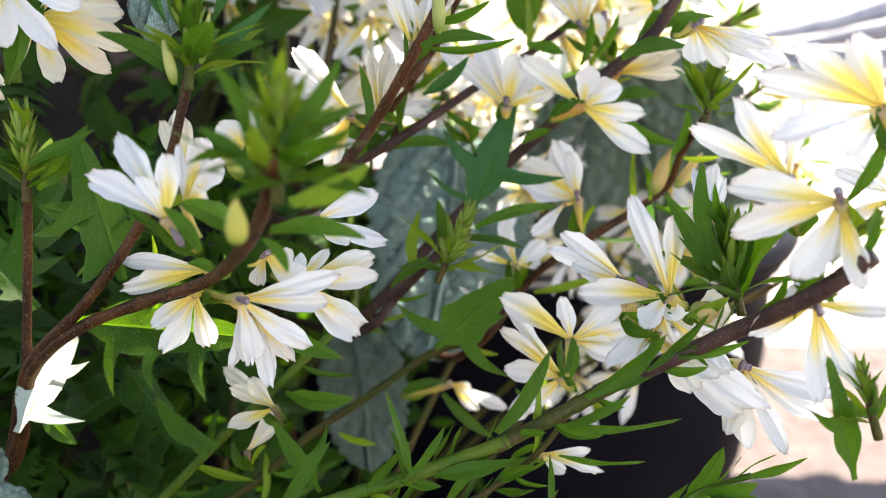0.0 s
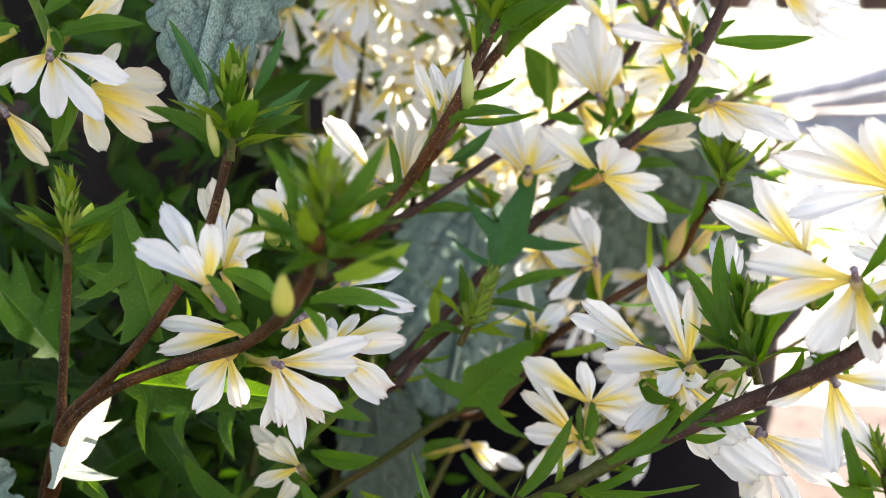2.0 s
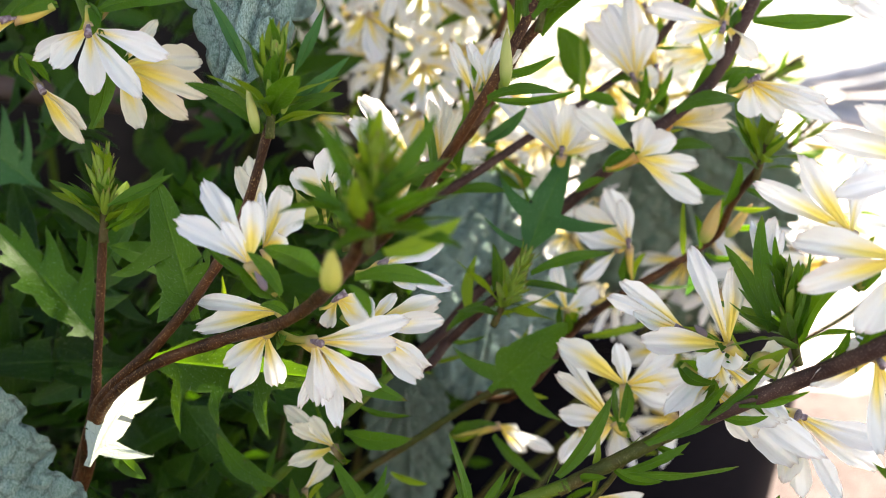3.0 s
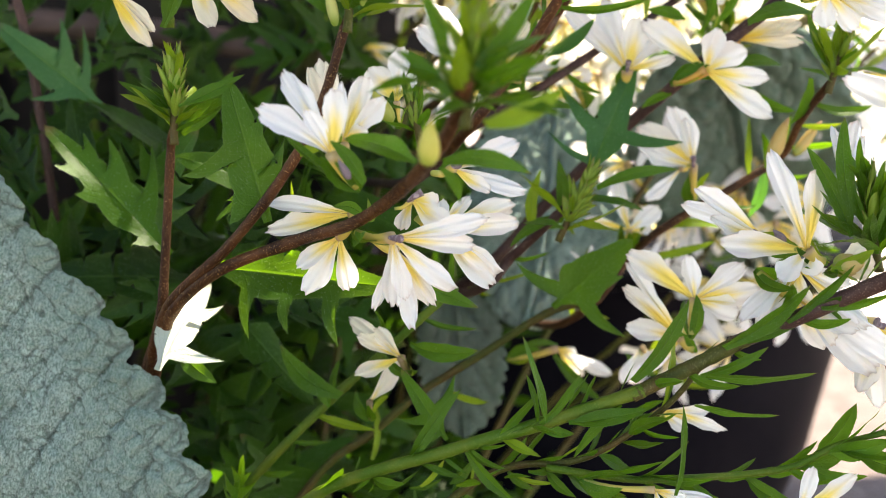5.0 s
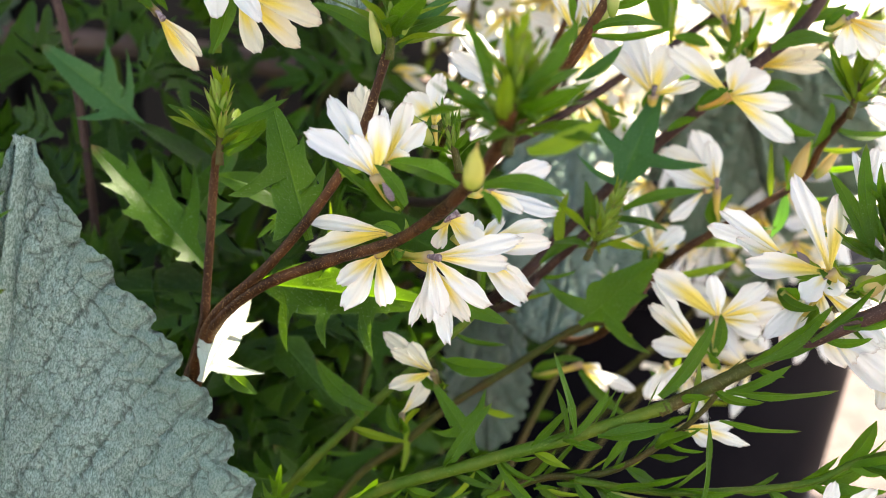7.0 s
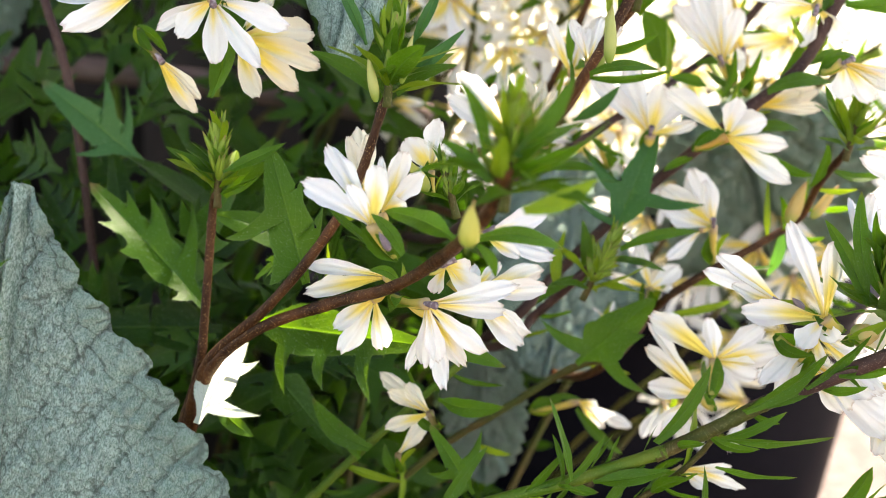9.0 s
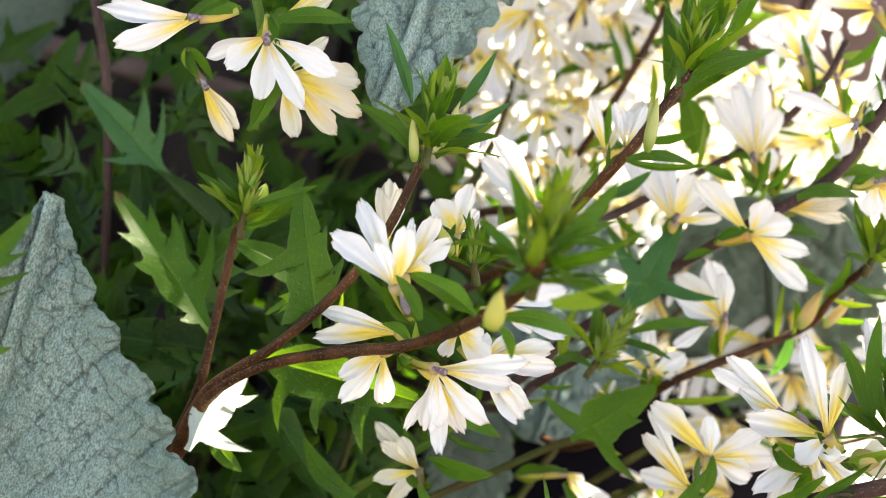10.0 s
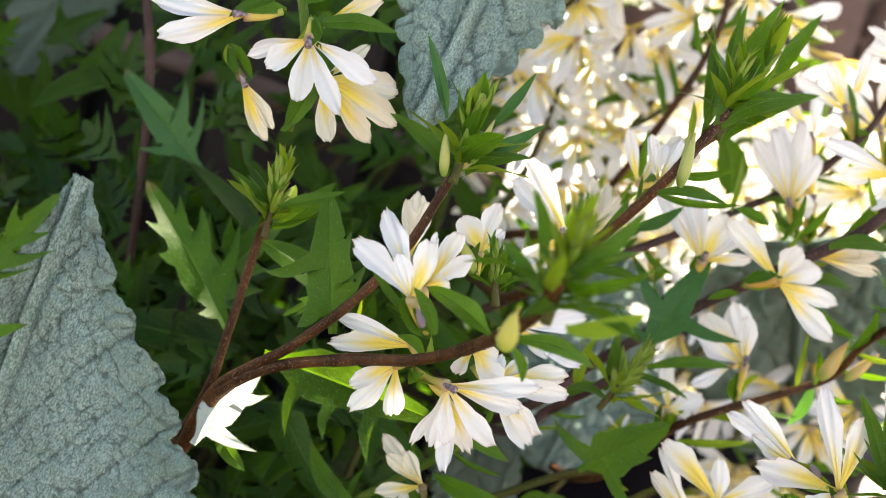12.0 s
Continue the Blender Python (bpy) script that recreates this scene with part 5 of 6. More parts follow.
leaf(sprig_budding, "narrow", (0.0381, 0.2620, 0.2975), (0.0513, 0.2668, 0.2946), -41.8629, 0.91, "green")
leaf(sprig_budding, "narrow", (0.0490, 0.2620, 0.3045), (0.0502, 0.2611, 0.3193), 10.7913, 0.91, "young")
leaf(sprig_budding, "narrow", (0.0547, 0.2620, 0.3089), (0.0571, 0.2607, 0.3213), -41.59, 1.33, "green")
leaf(sprig_budding, "narrow", (0.0576, 0.2605, 0.3128), (0.0714, 0.2581, 0.3172), 45.518, 0.91, "green")
leaf(sprig_budding, "narrow", (0.0587, 0.2558, 0.3190), (0.0681, 0.2533, 0.3204), 22.4657, 1.14, "young")
leaf(sprig_budding, "narrow", (0.0602, 0.2506, 0.3244), (0.0739, 0.2554, 0.3232), -15.1493, 1.49, "green")
shoot(sprig_budding, (0.0613, 0.2430, 0.3292), (0.0652, 0.2430, 0.3482), 36, 8, 1.0, 61, "young", 1.3, 1.1)
bud(sprig_budding, "peach", (0.0527, 0.2580, 0.3094), (0.0567, 0.2580, 0.3204), 1)
bud(sprig_budding, "peach", (0.0581, 0.2560, 0.3112), (0.0642, 0.2560, 0.3199), 0.8)
leaf(sprig_budding, "narrow", (0.0588, 0.2500, 0.3306), (0.0550, 0.2500, 0.3193), 0, 1.6, "green")
leaf(sprig_budding, "narrow", (0.0525, 0.2600, 0.3075), (0.0493, 0.2600, 0.3164), 0, 1.6, "green")
leaf(sprig_budding, "narrow", (0.0540, 0.2600, 0.3060), (0.0628, 0.2600, 0.3060), 0, 1.6, "green")
leaf(sprig_budding, "blade", (0.0535, 0.2650, 0.3066), (0.0509, 0.2650, 0.2928), 0, 1, "blue")
leaf(sprig_budding, "narrow", (0.0621, 0.2440, 0.3326), (0.0575, 0.2440, 0.3461), 0, 1.4, "green")
flower(sprig_budding, (0.0189, 0.2610, 0.2903), (0.0188, 0.2640, 0.2838), (-0.151, -0.944, 0.294), [(0.0155, 0.2589, 0.3018, 0.0042), (0.0068, 0.2641, 0.2921, 0.0031), (0.0265, 0.2623, 0.2964, 0.0061), (0.0262, 0.2643, 0.2914, 0.0049)], style=False)
leaf(sprig_budding, "narrow", (0.0235, 0.2600, 0.2833), (0.0412, 0.2600, 0.2886), 0, 0.9, "young")
flower(sprig_budding, (0.0088, 0.2650, 0.2803), (0.0120, 0.2680, 0.2747), (-0.0403, -0.9630, 0.2666), [(0.0042, 0.2660, 0.2832), (0.0103, 0.2662, 0.2850), (0.0057, 0.2639, 0.2759)], style=False)

sprig_long = thing("flowering_stem", "long dark green stem with many white flowers and leaves", "flower stem", "stems of the fan flower plant")
stem(sprig_long, [(-0.1139, 0.2400, 0.0000), (-0.0944, 0.2160, 0.1775), (-0.0724, 0.2100, 0.2175), (-0.0536, 0.2000, 0.2424), (-0.0253, 0.1930, 0.2562), (-0.0060, 0.1900, 0.2641), (0.0129, 0.1900, 0.2714)], 0.00115, 0.00140, STEM_GREEN)
stem(sprig_long, [(0.0107, 0.1900, 0.2701), (0.0140, 0.1900, 0.2721), (0.0225, 0.1900, 0.2768), (0.0325, 0.1900, 0.2827)], 0.00140, 0.00150, STEM_OLIVE)
stem(sprig_long, [(0.0300, 0.1900, 0.2812), (0.0322, 0.1900, 0.2825), (0.0511, 0.1800, 0.2958), (0.0614, 0.1650, 0.3075), (0.0681, 0.1600, 0.3150)], 0.00150, 0.00160, STEM_PURPLE)
clothe(sprig_long, [(-0.0536, 0.2000, 0.2424), (-0.0253, 0.1930, 0.2562), (-0.0060, 0.1900, 0.2641), (0.0129, 0.1900, 0.2714), (0.0322, 0.1900, 0.2825), (0.0511, 0.1800, 0.2958), (0.0614, 0.1650, 0.3075), (0.0681, 0.1600, 0.3150)], 40, 7)
leaf(sprig_long, "narrow", (0.0102, 0.1870, 0.2742), (0.0202, 0.1870, 0.2905), 20, 1.3, "green")
leaf(sprig_long, "blade", (-0.0018, 0.1870, 0.2653), (0.0136, 0.1870, 0.2695), -20, 0.9, "green")
leaf(sprig_long, "narrow", (-0.0073, 0.1880, 0.2644), (0.0004, 0.1880, 0.2747), 30, 1.2, "green")
leaf(sprig_long, "narrow", (-0.0062, 0.1870, 0.2652), (-0.0065, 0.1870, 0.2820), 50, 1, "green")
leaf(sprig_long, "narrow", (-0.0078, 0.1890, 0.2644), (-0.0100, 0.1890, 0.2741), 30, 1.1, "green")
leaf(sprig_long, "narrow", (0.0236, 0.1840, 0.2766), (0.0455, 0.1840, 0.2715), 50, 0.8, "green", variant=1)
leaf(sprig_long, "narrow", (0.0222, 0.1860, 0.2701), (0.0387, 0.1860, 0.2633), 50, 0.8, "green")
leaf(sprig_long, "narrow", (0.0269, 0.1860, 0.2818), (0.0397, 0.1860, 0.2966), 20, 1.3, "green")
leaf(sprig_long, "narrow", (0.0232, 0.1870, 0.2756), (0.0359, 0.1870, 0.2817), 20, 1.2, "green")
leaf(sprig_long, "narrow", (0.0200, 0.1880, 0.2502), (0.0216, 0.1880, 0.2688), 40, 0.8, "green")
leaf(sprig_long, "narrow", (-0.0218, 0.1920, 0.2570), (-0.0099, 0.1920, 0.2474), 20, 1.2, "green")
leaf(sprig_long, "narrow", (-0.0150, 0.1900, 0.2610), (-0.0050, 0.1900, 0.2680), 40, 1.4, "green")
leaf(sprig_long, "narrow", (-0.0336, 0.1950, 0.2516), (-0.0220, 0.1950, 0.2657), 20, 1.2, "green")
leaf(sprig_long, "narrow", (0.0312, 0.1860, 0.2830), (0.0435, 0.1860, 0.2901), 0, 1, "green")
leaf(sprig_long, "narrow", (0.0086, 0.1900, 0.2683), (0.0000, 0.1900, 0.2560), 0, 1, "green")
leaf(sprig_long, "narrow", (0.0378, 0.1840, 0.2877), (0.0472, 0.1840, 0.3005), 20, 1, "green")
leaf(sprig_long, "narrow", (0.0432, 0.1820, 0.2911), (0.0552, 0.1820, 0.2957), 20, 1, "green")
flower(sprig_long, (0.0286, 0.2220, 0.2821), (0.0273, 0.2170, 0.2750), (-0.209, -0.914, 0.348), [(0.0125, 0.2195, 0.2928, 0.0063), (0.0260, 0.2190, 0.2918, 0.0048), (0.0420, 0.2190, 0.2855, 0.0058), (0.0376, 0.2180, 0.2806, 0.0053), (0.0384, 0.2206, 0.2911, 0.0043)], style=False)
flower(sprig_long, (0.0365, 0.2000, 0.3007), (0.0422, 0.1960, 0.2992), (-0.265, -0.918, 0.294), [(0.0241, 0.2028, 0.3108, 0.0042), (0.0225, 0.1986, 0.3072, 0.0039), (0.0251, 0.1980, 0.3050, 0.0034)])
flower(sprig_long, (0.0439, 0.1950, 0.2992), (0.0475, 0.1950, 0.2972), (-0.300, -0.905, 0.302), [(0.0250, 0.1920, 0.3013, 0.0060), (0.0361, 0.1940, 0.3179, 0.0047), (0.0430, 0.1927, 0.3150, 0.0038), (0.0382, 0.1910, 0.2939, 0.0051), (0.0449, 0.1920, 0.2953, 0.0044)], style=False)
flower(sprig_long, (0.0275, 0.2280, 0.2713), (0.0302, 0.2260, 0.2689), (-0.197, -0.904, 0.380), [(0.0139, 0.2287, 0.2887, 0.0037), (0.0125, 0.2245, 0.2844, 0.0042), (0.0132, 0.2250, 0.2742, 0.0060), (0.0152, 0.2292, 0.2602, 0.0045), (0.0184, 0.2269, 0.2626, 0.0042)], style=False)
bud(sprig_long, "round", (0.0457, 0.1850, 0.2981), (0.0526, 0.1850, 0.2998), 0.85)
leaf(sprig_long, "blade", (0.0447, 0.1830, 0.2985), (0.0525, 0.1830, 0.3022), 20, 1.3, "young")
leaf(sprig_long, "blade", (0.0447, 0.1830, 0.2980), (0.0511, 0.1830, 0.2965), -20, 1.2, "young")
flower(sprig_long, (0.0458, 0.1840, 0.2986), (0.0452, 0.1870, 0.2968), (-0.2374, -0.9308, 0.2780), [(0.0524, 0.1827, 0.2999), (0.0519, 0.1834, 0.3017)], width=0.0060, old=True, style=False)
bud(sprig_long, "style", (0.0398, 0.1960, 0.3006), (0.0372, 0.1960, 0.3030), 1.2)
bud(sprig_long, "style", (0.0600, 0.1970, 0.2856), (0.0588, 0.1970, 0.2826), 1)
shoot(sprig_long, (0.0577, 0.1950, 0.2974), (0.0511, 0.1950, 0.3215), 36, 6, 0.95, 71, "green", 1.3)
leaf(sprig_long, "blade", (0.0514, 0.1930, 0.3026), (0.0419, 0.1930, 0.3196), 0, 0.8, "green")
leaf(sprig_long, "narrow", (0.0512, 0.1930, 0.3072), (0.0510, 0.1930, 0.3251), 0, 1.4, "green")
flower(sprig_long, (0.0515, 0.2000, 0.3102), (0.0533, 0.2030, 0.3048), (-0.2489, -0.9461, 0.2074), [(0.0501, 0.2033, 0.3236), (0.0539, 0.2024, 0.3239), (0.0553, 0.2016, 0.3221)], style=False)
flower(sprig_long, (0.0604, 0.2000, 0.2834), (0.0491, 0.1950, 0.2881), (-0.2778, -0.9068, 0.3170), [(0.0571, 0.1964, 0.2702), (0.0606, 0.1943, 0.2674), (0.0685, 0.1921, 0.2678), (0.0754, 0.1917, 0.2728), (0.0774, 0.1935, 0.2798)])
flower(sprig_long, (0.0432, 0.1980, 0.2954), (0.0399, 0.2000, 0.2864), (-0.2110, -0.9378, 0.2757), [(0.0323, 0.1972, 0.2843), (0.0358, 0.1958, 0.2821), (0.0452, 0.1951, 0.2869), (0.0563, 0.1920, 0.2850), (0.0529, 0.1950, 0.2925)])
flower(sprig_long, (0.0429, 0.1980, 0.2894), (0.0364, 0.2010, 0.2933), (-0.2078, -0.9308, 0.3009), [(0.0501, 0.1934, 0.2803), (0.0584, 0.1901, 0.2758), (0.0546, 0.1936, 0.2838), (0.0627, 0.1899, 0.2782)], style=False)
flower(sprig_long, (0.0631, 0.1700, 0.3043), (0.0616, 0.1750, 0.3074), (-0.3381, -0.9038, 0.2624), [(0.0527, 0.1721, 0.2983), (0.0634, 0.1652, 0.2882), (0.0696, 0.1632, 0.2893), (0.0750, 0.1657, 0.3049), (0.0587, 0.1721, 0.3061)])
flower(sprig_long, (0.0622, 0.1600, 0.3235), (0.0658, 0.1640, 0.3171), (-0.349, -0.898, 0.266), [(0.0460, 0.1650, 0.3269, 0.0057), (0.0458, 0.1587, 0.3192, 0.0051), (0.0558, 0.1570, 0.3124, 0.0054), (0.0623, 0.1622, 0.3126, 0.0038), (0.0660, 0.1570, 0.3100, 0.0045)])
flower(sprig_long, (0.0577, 0.1720, 0.3258), (0.0612, 0.1750, 0.3157), (-0.3175, -0.9355, 0.1548), [(0.0423, 0.1785, 0.3334), (0.0495, 0.1769, 0.3385), (0.0532, 0.1734, 0.3251), (0.0595, 0.1734, 0.3380)], style=False)
flower(sprig_long, (0.0699, 0.1650, 0.3377), (0.0742, 0.1680, 0.3309), (-0.3893, -0.9163, 0.0940), [(0.0510, 0.1736, 0.3429), (0.0533, 0.1715, 0.3328), (0.0564, 0.1717, 0.3478), (0.0647, 0.1684, 0.3494), (0.0634, 0.1671, 0.3310)], style=False)
flower(sprig_long, (0.0756, 0.1700, 0.3227), (0.0804, 0.1730, 0.3161), (-0.4014, -0.9006, 0.1666), [(0.0665, 0.1748, 0.3269), (0.0681, 0.1725, 0.3182), (0.0699, 0.1739, 0.3300)], style=False)
leaf(sprig_long, "hook", (0.0724, 0.1700, 0.2723), (0.0657, 0.1660, 0.2954), 0, 0.75, "green", 0)
leaf(sprig_long, "narrow", (0.0719, 0.1680, 0.3347), (0.0662, 0.1680, 0.3211), 0, 1.2, "green")
shoot(sprig_long, (0.0754, 0.1700, 0.2819), (0.0705, 0.1700, 0.2965), 17, 8, 1, 75, "young", 1.3)

sprig_low = thing("flowering_stem", "low stem reaching out under the flowers", "flower stem", "stems of the fan flower plant")
stem(sprig_low, [(-0.1208, 0.2700, 0.0000), (-0.0997, 0.2560, 0.1595), (-0.0640, 0.2520, 0.2198), (-0.0469, 0.2500, 0.2365), (-0.0335, 0.2500, 0.2486), (-0.0181, 0.2480, 0.2599), (-0.0048, 0.2450, 0.2704), (0.0034, 0.2420, 0.2748), (0.0074, 0.2400, 0.2740)], 0.00120, 0.00095, STEM_OLIVE)
leaf(sprig_low, "narrow", (-0.0465, 0.2466, 0.2305), (-0.0451, 0.2483, 0.2441), 46.2829, 1.32, "young")
leaf(sprig_low, "narrow", (-0.0264, 0.2500, 0.2486), (-0.0171, 0.2448, 0.2479), 19.28, 1.42, "young")
leaf(sprig_low, "narrow", (-0.0081, 0.2500, 0.2615), (0.0009, 0.2491, 0.2619), 0.269661, 1.43, "green")
leaf(sprig_low, "narrow", (0.0052, 0.2500, 0.2726), (0.0150, 0.2555, 0.2673), 33.0631, 1.08, "young")
leaf(sprig_low, "splay", (-0.0018, 0.2380, 0.2751), (0.0170, 0.2400, 0.2921), 0, 1.0, "green", 0, (0, -1, 0.35))
flower(sprig_low, (0.0024, 0.2700, 0.2549), (-0.0108, 0.2730, 0.2504), (-0.0859, -0.9553, 0.2828), [(0.0078, 0.2689, 0.2529), (0.0172, 0.2669, 0.2489), (0.0095, 0.2672, 0.2478)], style=False)
flower(sprig_low, (0.0223, 0.2500, 0.2622), (0.0264, 0.2540, 0.2541), (-0.1645, -0.9471, 0.2756), [(0.0175, 0.2481, 0.2527), (0.0217, 0.2479, 0.2545), (0.0245, 0.2487, 0.2588)], style=False)
leaf(sprig_low, "narrow", (-0.0001, 0.2500, 0.2593), (0.0136, 0.2500, 0.2474), 0, 1.2, "green")

sprig_under = thing("flowering_stem", "greenish-brown stem low among the leaves", "flower stem", "stems of the fan flower plant")
stem(sprig_under, [(-0.1264, 0.2700, 0.0000), (-0.1068, 0.2460, 0.1754), (-0.0848, 0.2400, 0.2154), (-0.0698, 0.2260, 0.2375), (-0.0545, 0.2260, 0.2539), (-0.0383, 0.2260, 0.2698), (-0.0251, 0.2260, 0.2825)], 0.00120, 0.00100, STEM_GREEN)
leaf(sprig_under, "narrow", (-0.0821, 0.2376, 0.2194), (-0.0738, 0.2405, 0.2223), -21.7203, 1.17, "green")
leaf(sprig_under, "narrow", (-0.0720, 0.2281, 0.2343), (-0.0632, 0.2244, 0.2366), 10.6877, 1.29, "green")
leaf(sprig_under, "narrow", (-0.0642, 0.2260, 0.2435), (-0.0552, 0.2267, 0.2436), 0.655541, 1.09, "green")
leaf(sprig_under, "narrow", (-0.0578, 0.2260, 0.2504), (-0.0431, 0.2186, 0.2509), -22.2694, 0.97, "young")
leaf(sprig_under, "narrow", (-0.0538, 0.2260, 0.2546), (-0.0522, 0.2292, 0.2634), 4.29848, 1.25, "green")
leaf(sprig_under, "narrow", (-0.0410, 0.2260, 0.2671), (-0.0429, 0.2289, 0.2764), -48.707, 1.29, "green")
leaf(sprig_under, "narrow", (-0.0330, 0.2260, 0.2749), (-0.0204, 0.2261, 0.2719), -21.7861, 0.9, "green")
leaf(sprig_under, "narrow", (-0.0267, 0.2260, 0.2810), (-0.0271, 0.2237, 0.2932), -34.9742, 0.96, "green")
flower(sprig_under, (-0.0369, 0.2150, 0.2687), (-0.0351, 0.2180, 0.2641), (0.0598, -0.9542, 0.2930), [(-0.0495, 0.2166, 0.2765), (-0.0468, 0.2157, 0.2732), (-0.0428, 0.2166, 0.2750), (-0.0470, 0.2133, 0.2653)], old=True, style=False)
flower(sprig_under, (-0.0444, 0.2200, 0.2563), (-0.0446, 0.2230, 0.2510), (0.0882, -0.9388, 0.3329), [(-0.0381, 0.2237, 0.2650), (-0.0393, 0.2227, 0.2625)], width=0.0040, old=True, style=False)
leaf(sprig_under, "cross", (-0.0261, 0.2050, 0.2536), (-0.0357, 0.2050, 0.2680), 0, 0.9, "green", 1)
leaf(sprig_under, "deep", (-0.0729, 0.2050, 0.2340), (-0.0693, 0.2050, 0.2503), 0, 0.6, "green")
leaf(sprig_under, "narrow", (-0.0510, 0.2200, 0.2575), (-0.0641, 0.2200, 0.2695), 0, 2, "green")
leaf(sprig_under, "blade", (-0.0354, 0.2220, 0.2697), (-0.0196, 0.2220, 0.2694), 0, 1.2, "green")
leaf(sprig_under, "blade", (-0.0537, 0.2200, 0.2546), (-0.0589, 0.2200, 0.2628), 0, 1.5, "green")

sprig_bottom = thing("flowering_stem", "low branch with a long-tubed white flower", "flower stem", "stems of the fan flower plant")
stem(sprig_bottom, [(-0.1089, 0.2528, 0.0000), (-0.0969, 0.2328, 0.1729), (-0.0420, 0.2100, 0.2229), (-0.0167, 0.2050, 0.2460), (0.0012, 0.2000, 0.2519), (0.0128, 0.2000, 0.2586), (0.0205, 0.1980, 0.2668), (0.0250, 0.1960, 0.2745)], 0.00100, 0.00055, STEM_OLIVE)
leaf(sprig_bottom, "narrow", (-0.0326, 0.2082, 0.2314), (-0.0314, 0.2113, 0.2391), 35.3656, 1.27, "green")
leaf(sprig_bottom, "narrow", (-0.0227, 0.2062, 0.2405), (-0.0104, 0.2042, 0.2367), -26.2894, 1.19, "green")
leaf(sprig_bottom, "narrow", (-0.0127, 0.2039, 0.2473), (-0.0061, 0.2081, 0.2410), 16.1544, 1.36, "green")
leaf(sprig_bottom, "narrow", (-0.0018, 0.2008, 0.2509), (0.0049, 0.1980, 0.2461), -43.122, 1.38, "green")
leaf(sprig_bottom, "narrow", (0.0036, 0.2000, 0.2533), (0.0075, 0.2059, 0.2589), 18.6806, 1.04, "green")
leaf(sprig_bottom, "narrow", (0.0099, 0.2000, 0.2570), (0.0155, 0.2057, 0.2618), -5.04679, 1.07, "green")
flower(sprig_bottom, (0.0164, 0.1900, 0.2504), (0.0022, 0.1920, 0.2509), (-0.1767, -0.9017, 0.3945), [(0.0281, 0.1874, 0.2497), (0.0256, 0.1864, 0.2462), (0.0185, 0.1872, 0.2449), (0.0224, 0.1886, 0.2499)], style=False)
flower(sprig_bottom, (0.0418, 0.1800, 0.2509), (0.0410, 0.1830, 0.2447), (-0.2955, -0.8687, 0.3975), [(0.0449, 0.1828, 0.2594), (0.0523, 0.1802, 0.2591), (0.0373, 0.1814, 0.2507), (0.0486, 0.1786, 0.2530)], style=False)
flower(sprig_bottom, (0.0215, 0.2150, 0.2579), (0.0158, 0.2180, 0.2546), (-0.1825, -0.9265, 0.3292), [(0.0324, 0.2132, 0.2589), (0.0350, 0.2115, 0.2554), (0.0269, 0.2127, 0.2545)], style=False)
low_shoot = [(-0.0049, 0.1990, 0.2506), (0.0100, 0.1970, 0.2496), (0.0185, 0.1960, 0.2500), (0.0354, 0.1950, 0.2522), (0.0448, 0.1930, 0.2552), (0.0522, 0.1920, 0.2602), (0.0607, 0.1900, 0.2641)]
stem(sprig_bottom, low_shoot, 0.00080, 0.00060, STEM_GREEN)
clothe(sprig_bottom, low_shoot, 26, 8, (0.008, 0.014), (15, 45))
clothe(sprig_bottom, [(-0.0420, 0.2100, 0.2229), (-0.0167, 0.2050, 0.2460), (0.0012, 0.2000, 0.2519), (0.0128, 0.2000, 0.2586), (0.0205, 0.1980, 0.2668)], 24, 9)
clothe(sprig_bottom, [(-0.0500, 0.2050, 0.2400), (-0.0350, 0.2000, 0.2440), (-0.0200, 0.1980, 0.2470), (-0.0049, 0.1990, 0.2506)], 12, 10)

sprig_tall = thing("flowering_stem", "tall brown stem with a large leafy bud spike", "flower stem", "stems of the fan flower plant")
stem(sprig_tall, [(-0.0669, 0.4020, 0.0000), (-0.0549, 0.3820, 0.2736), (-0.0127, 0.2500, 0.3316), (-0.0031, 0.2450, 0.3448), (0.0028, 0.2400, 0.3564), (0.0092, 0.2400, 0.3649), (0.0105, 0.2400, 0.3720)], 0.00150, 0.00120, STEM_BROWN)
leaf(sprig_tall, "narrow", (-0.0097, 0.2485, 0.3357), (-0.0073, 0.2489, 0.3466), -9.47818, 0.95, "young")
leaf(sprig_tall, "narrow", (-0.0032, 0.2451, 0.3445), (-0.0086, 0.2420, 0.3583), -35.9882, 1.03, "green")
leaf(sprig_tall, "narrow", (0.0016, 0.2410, 0.3541), (0.0007, 0.2343, 0.3680), 45.775, 1.4, "young")
leaf(sprig_tall, "narrow", (0.0092, 0.2400, 0.3650), (0.0187, 0.2362, 0.3705), 33.448, 1.06, "young")
leaf(sprig_tall, "narrow", (0.0099, 0.2400, 0.3689), (0.0048, 0.2422, 0.3777), 21.6939, 1.31, "young")
shoot(sprig_tall, (0.0077, 0.2350, 0.3629), (0.0142, 0.2350, 0.3963), 34, 18, 0.70, 81, "young", 1.15, 0.9)
leaf(sprig_tall, "narrow", (0.0078, 0.2360, 0.3606), (0.0284, 0.2360, 0.3782), 0, 1.3, "green")
leaf(sprig_tall, "blade", (0.0046, 0.2360, 0.3624), (0.0002, 0.2360, 0.3824), 0, 0.8, "green")
leaf(sprig_tall, "blade", (0.0157, 0.2360, 0.3746), (0.0237, 0.2360, 0.3956), 0, 0.7, "green")
bud(sprig_tall, "slim", (-0.0005, 0.2360, 0.3475), (0.0012, 0.2360, 0.3612), 0.7)
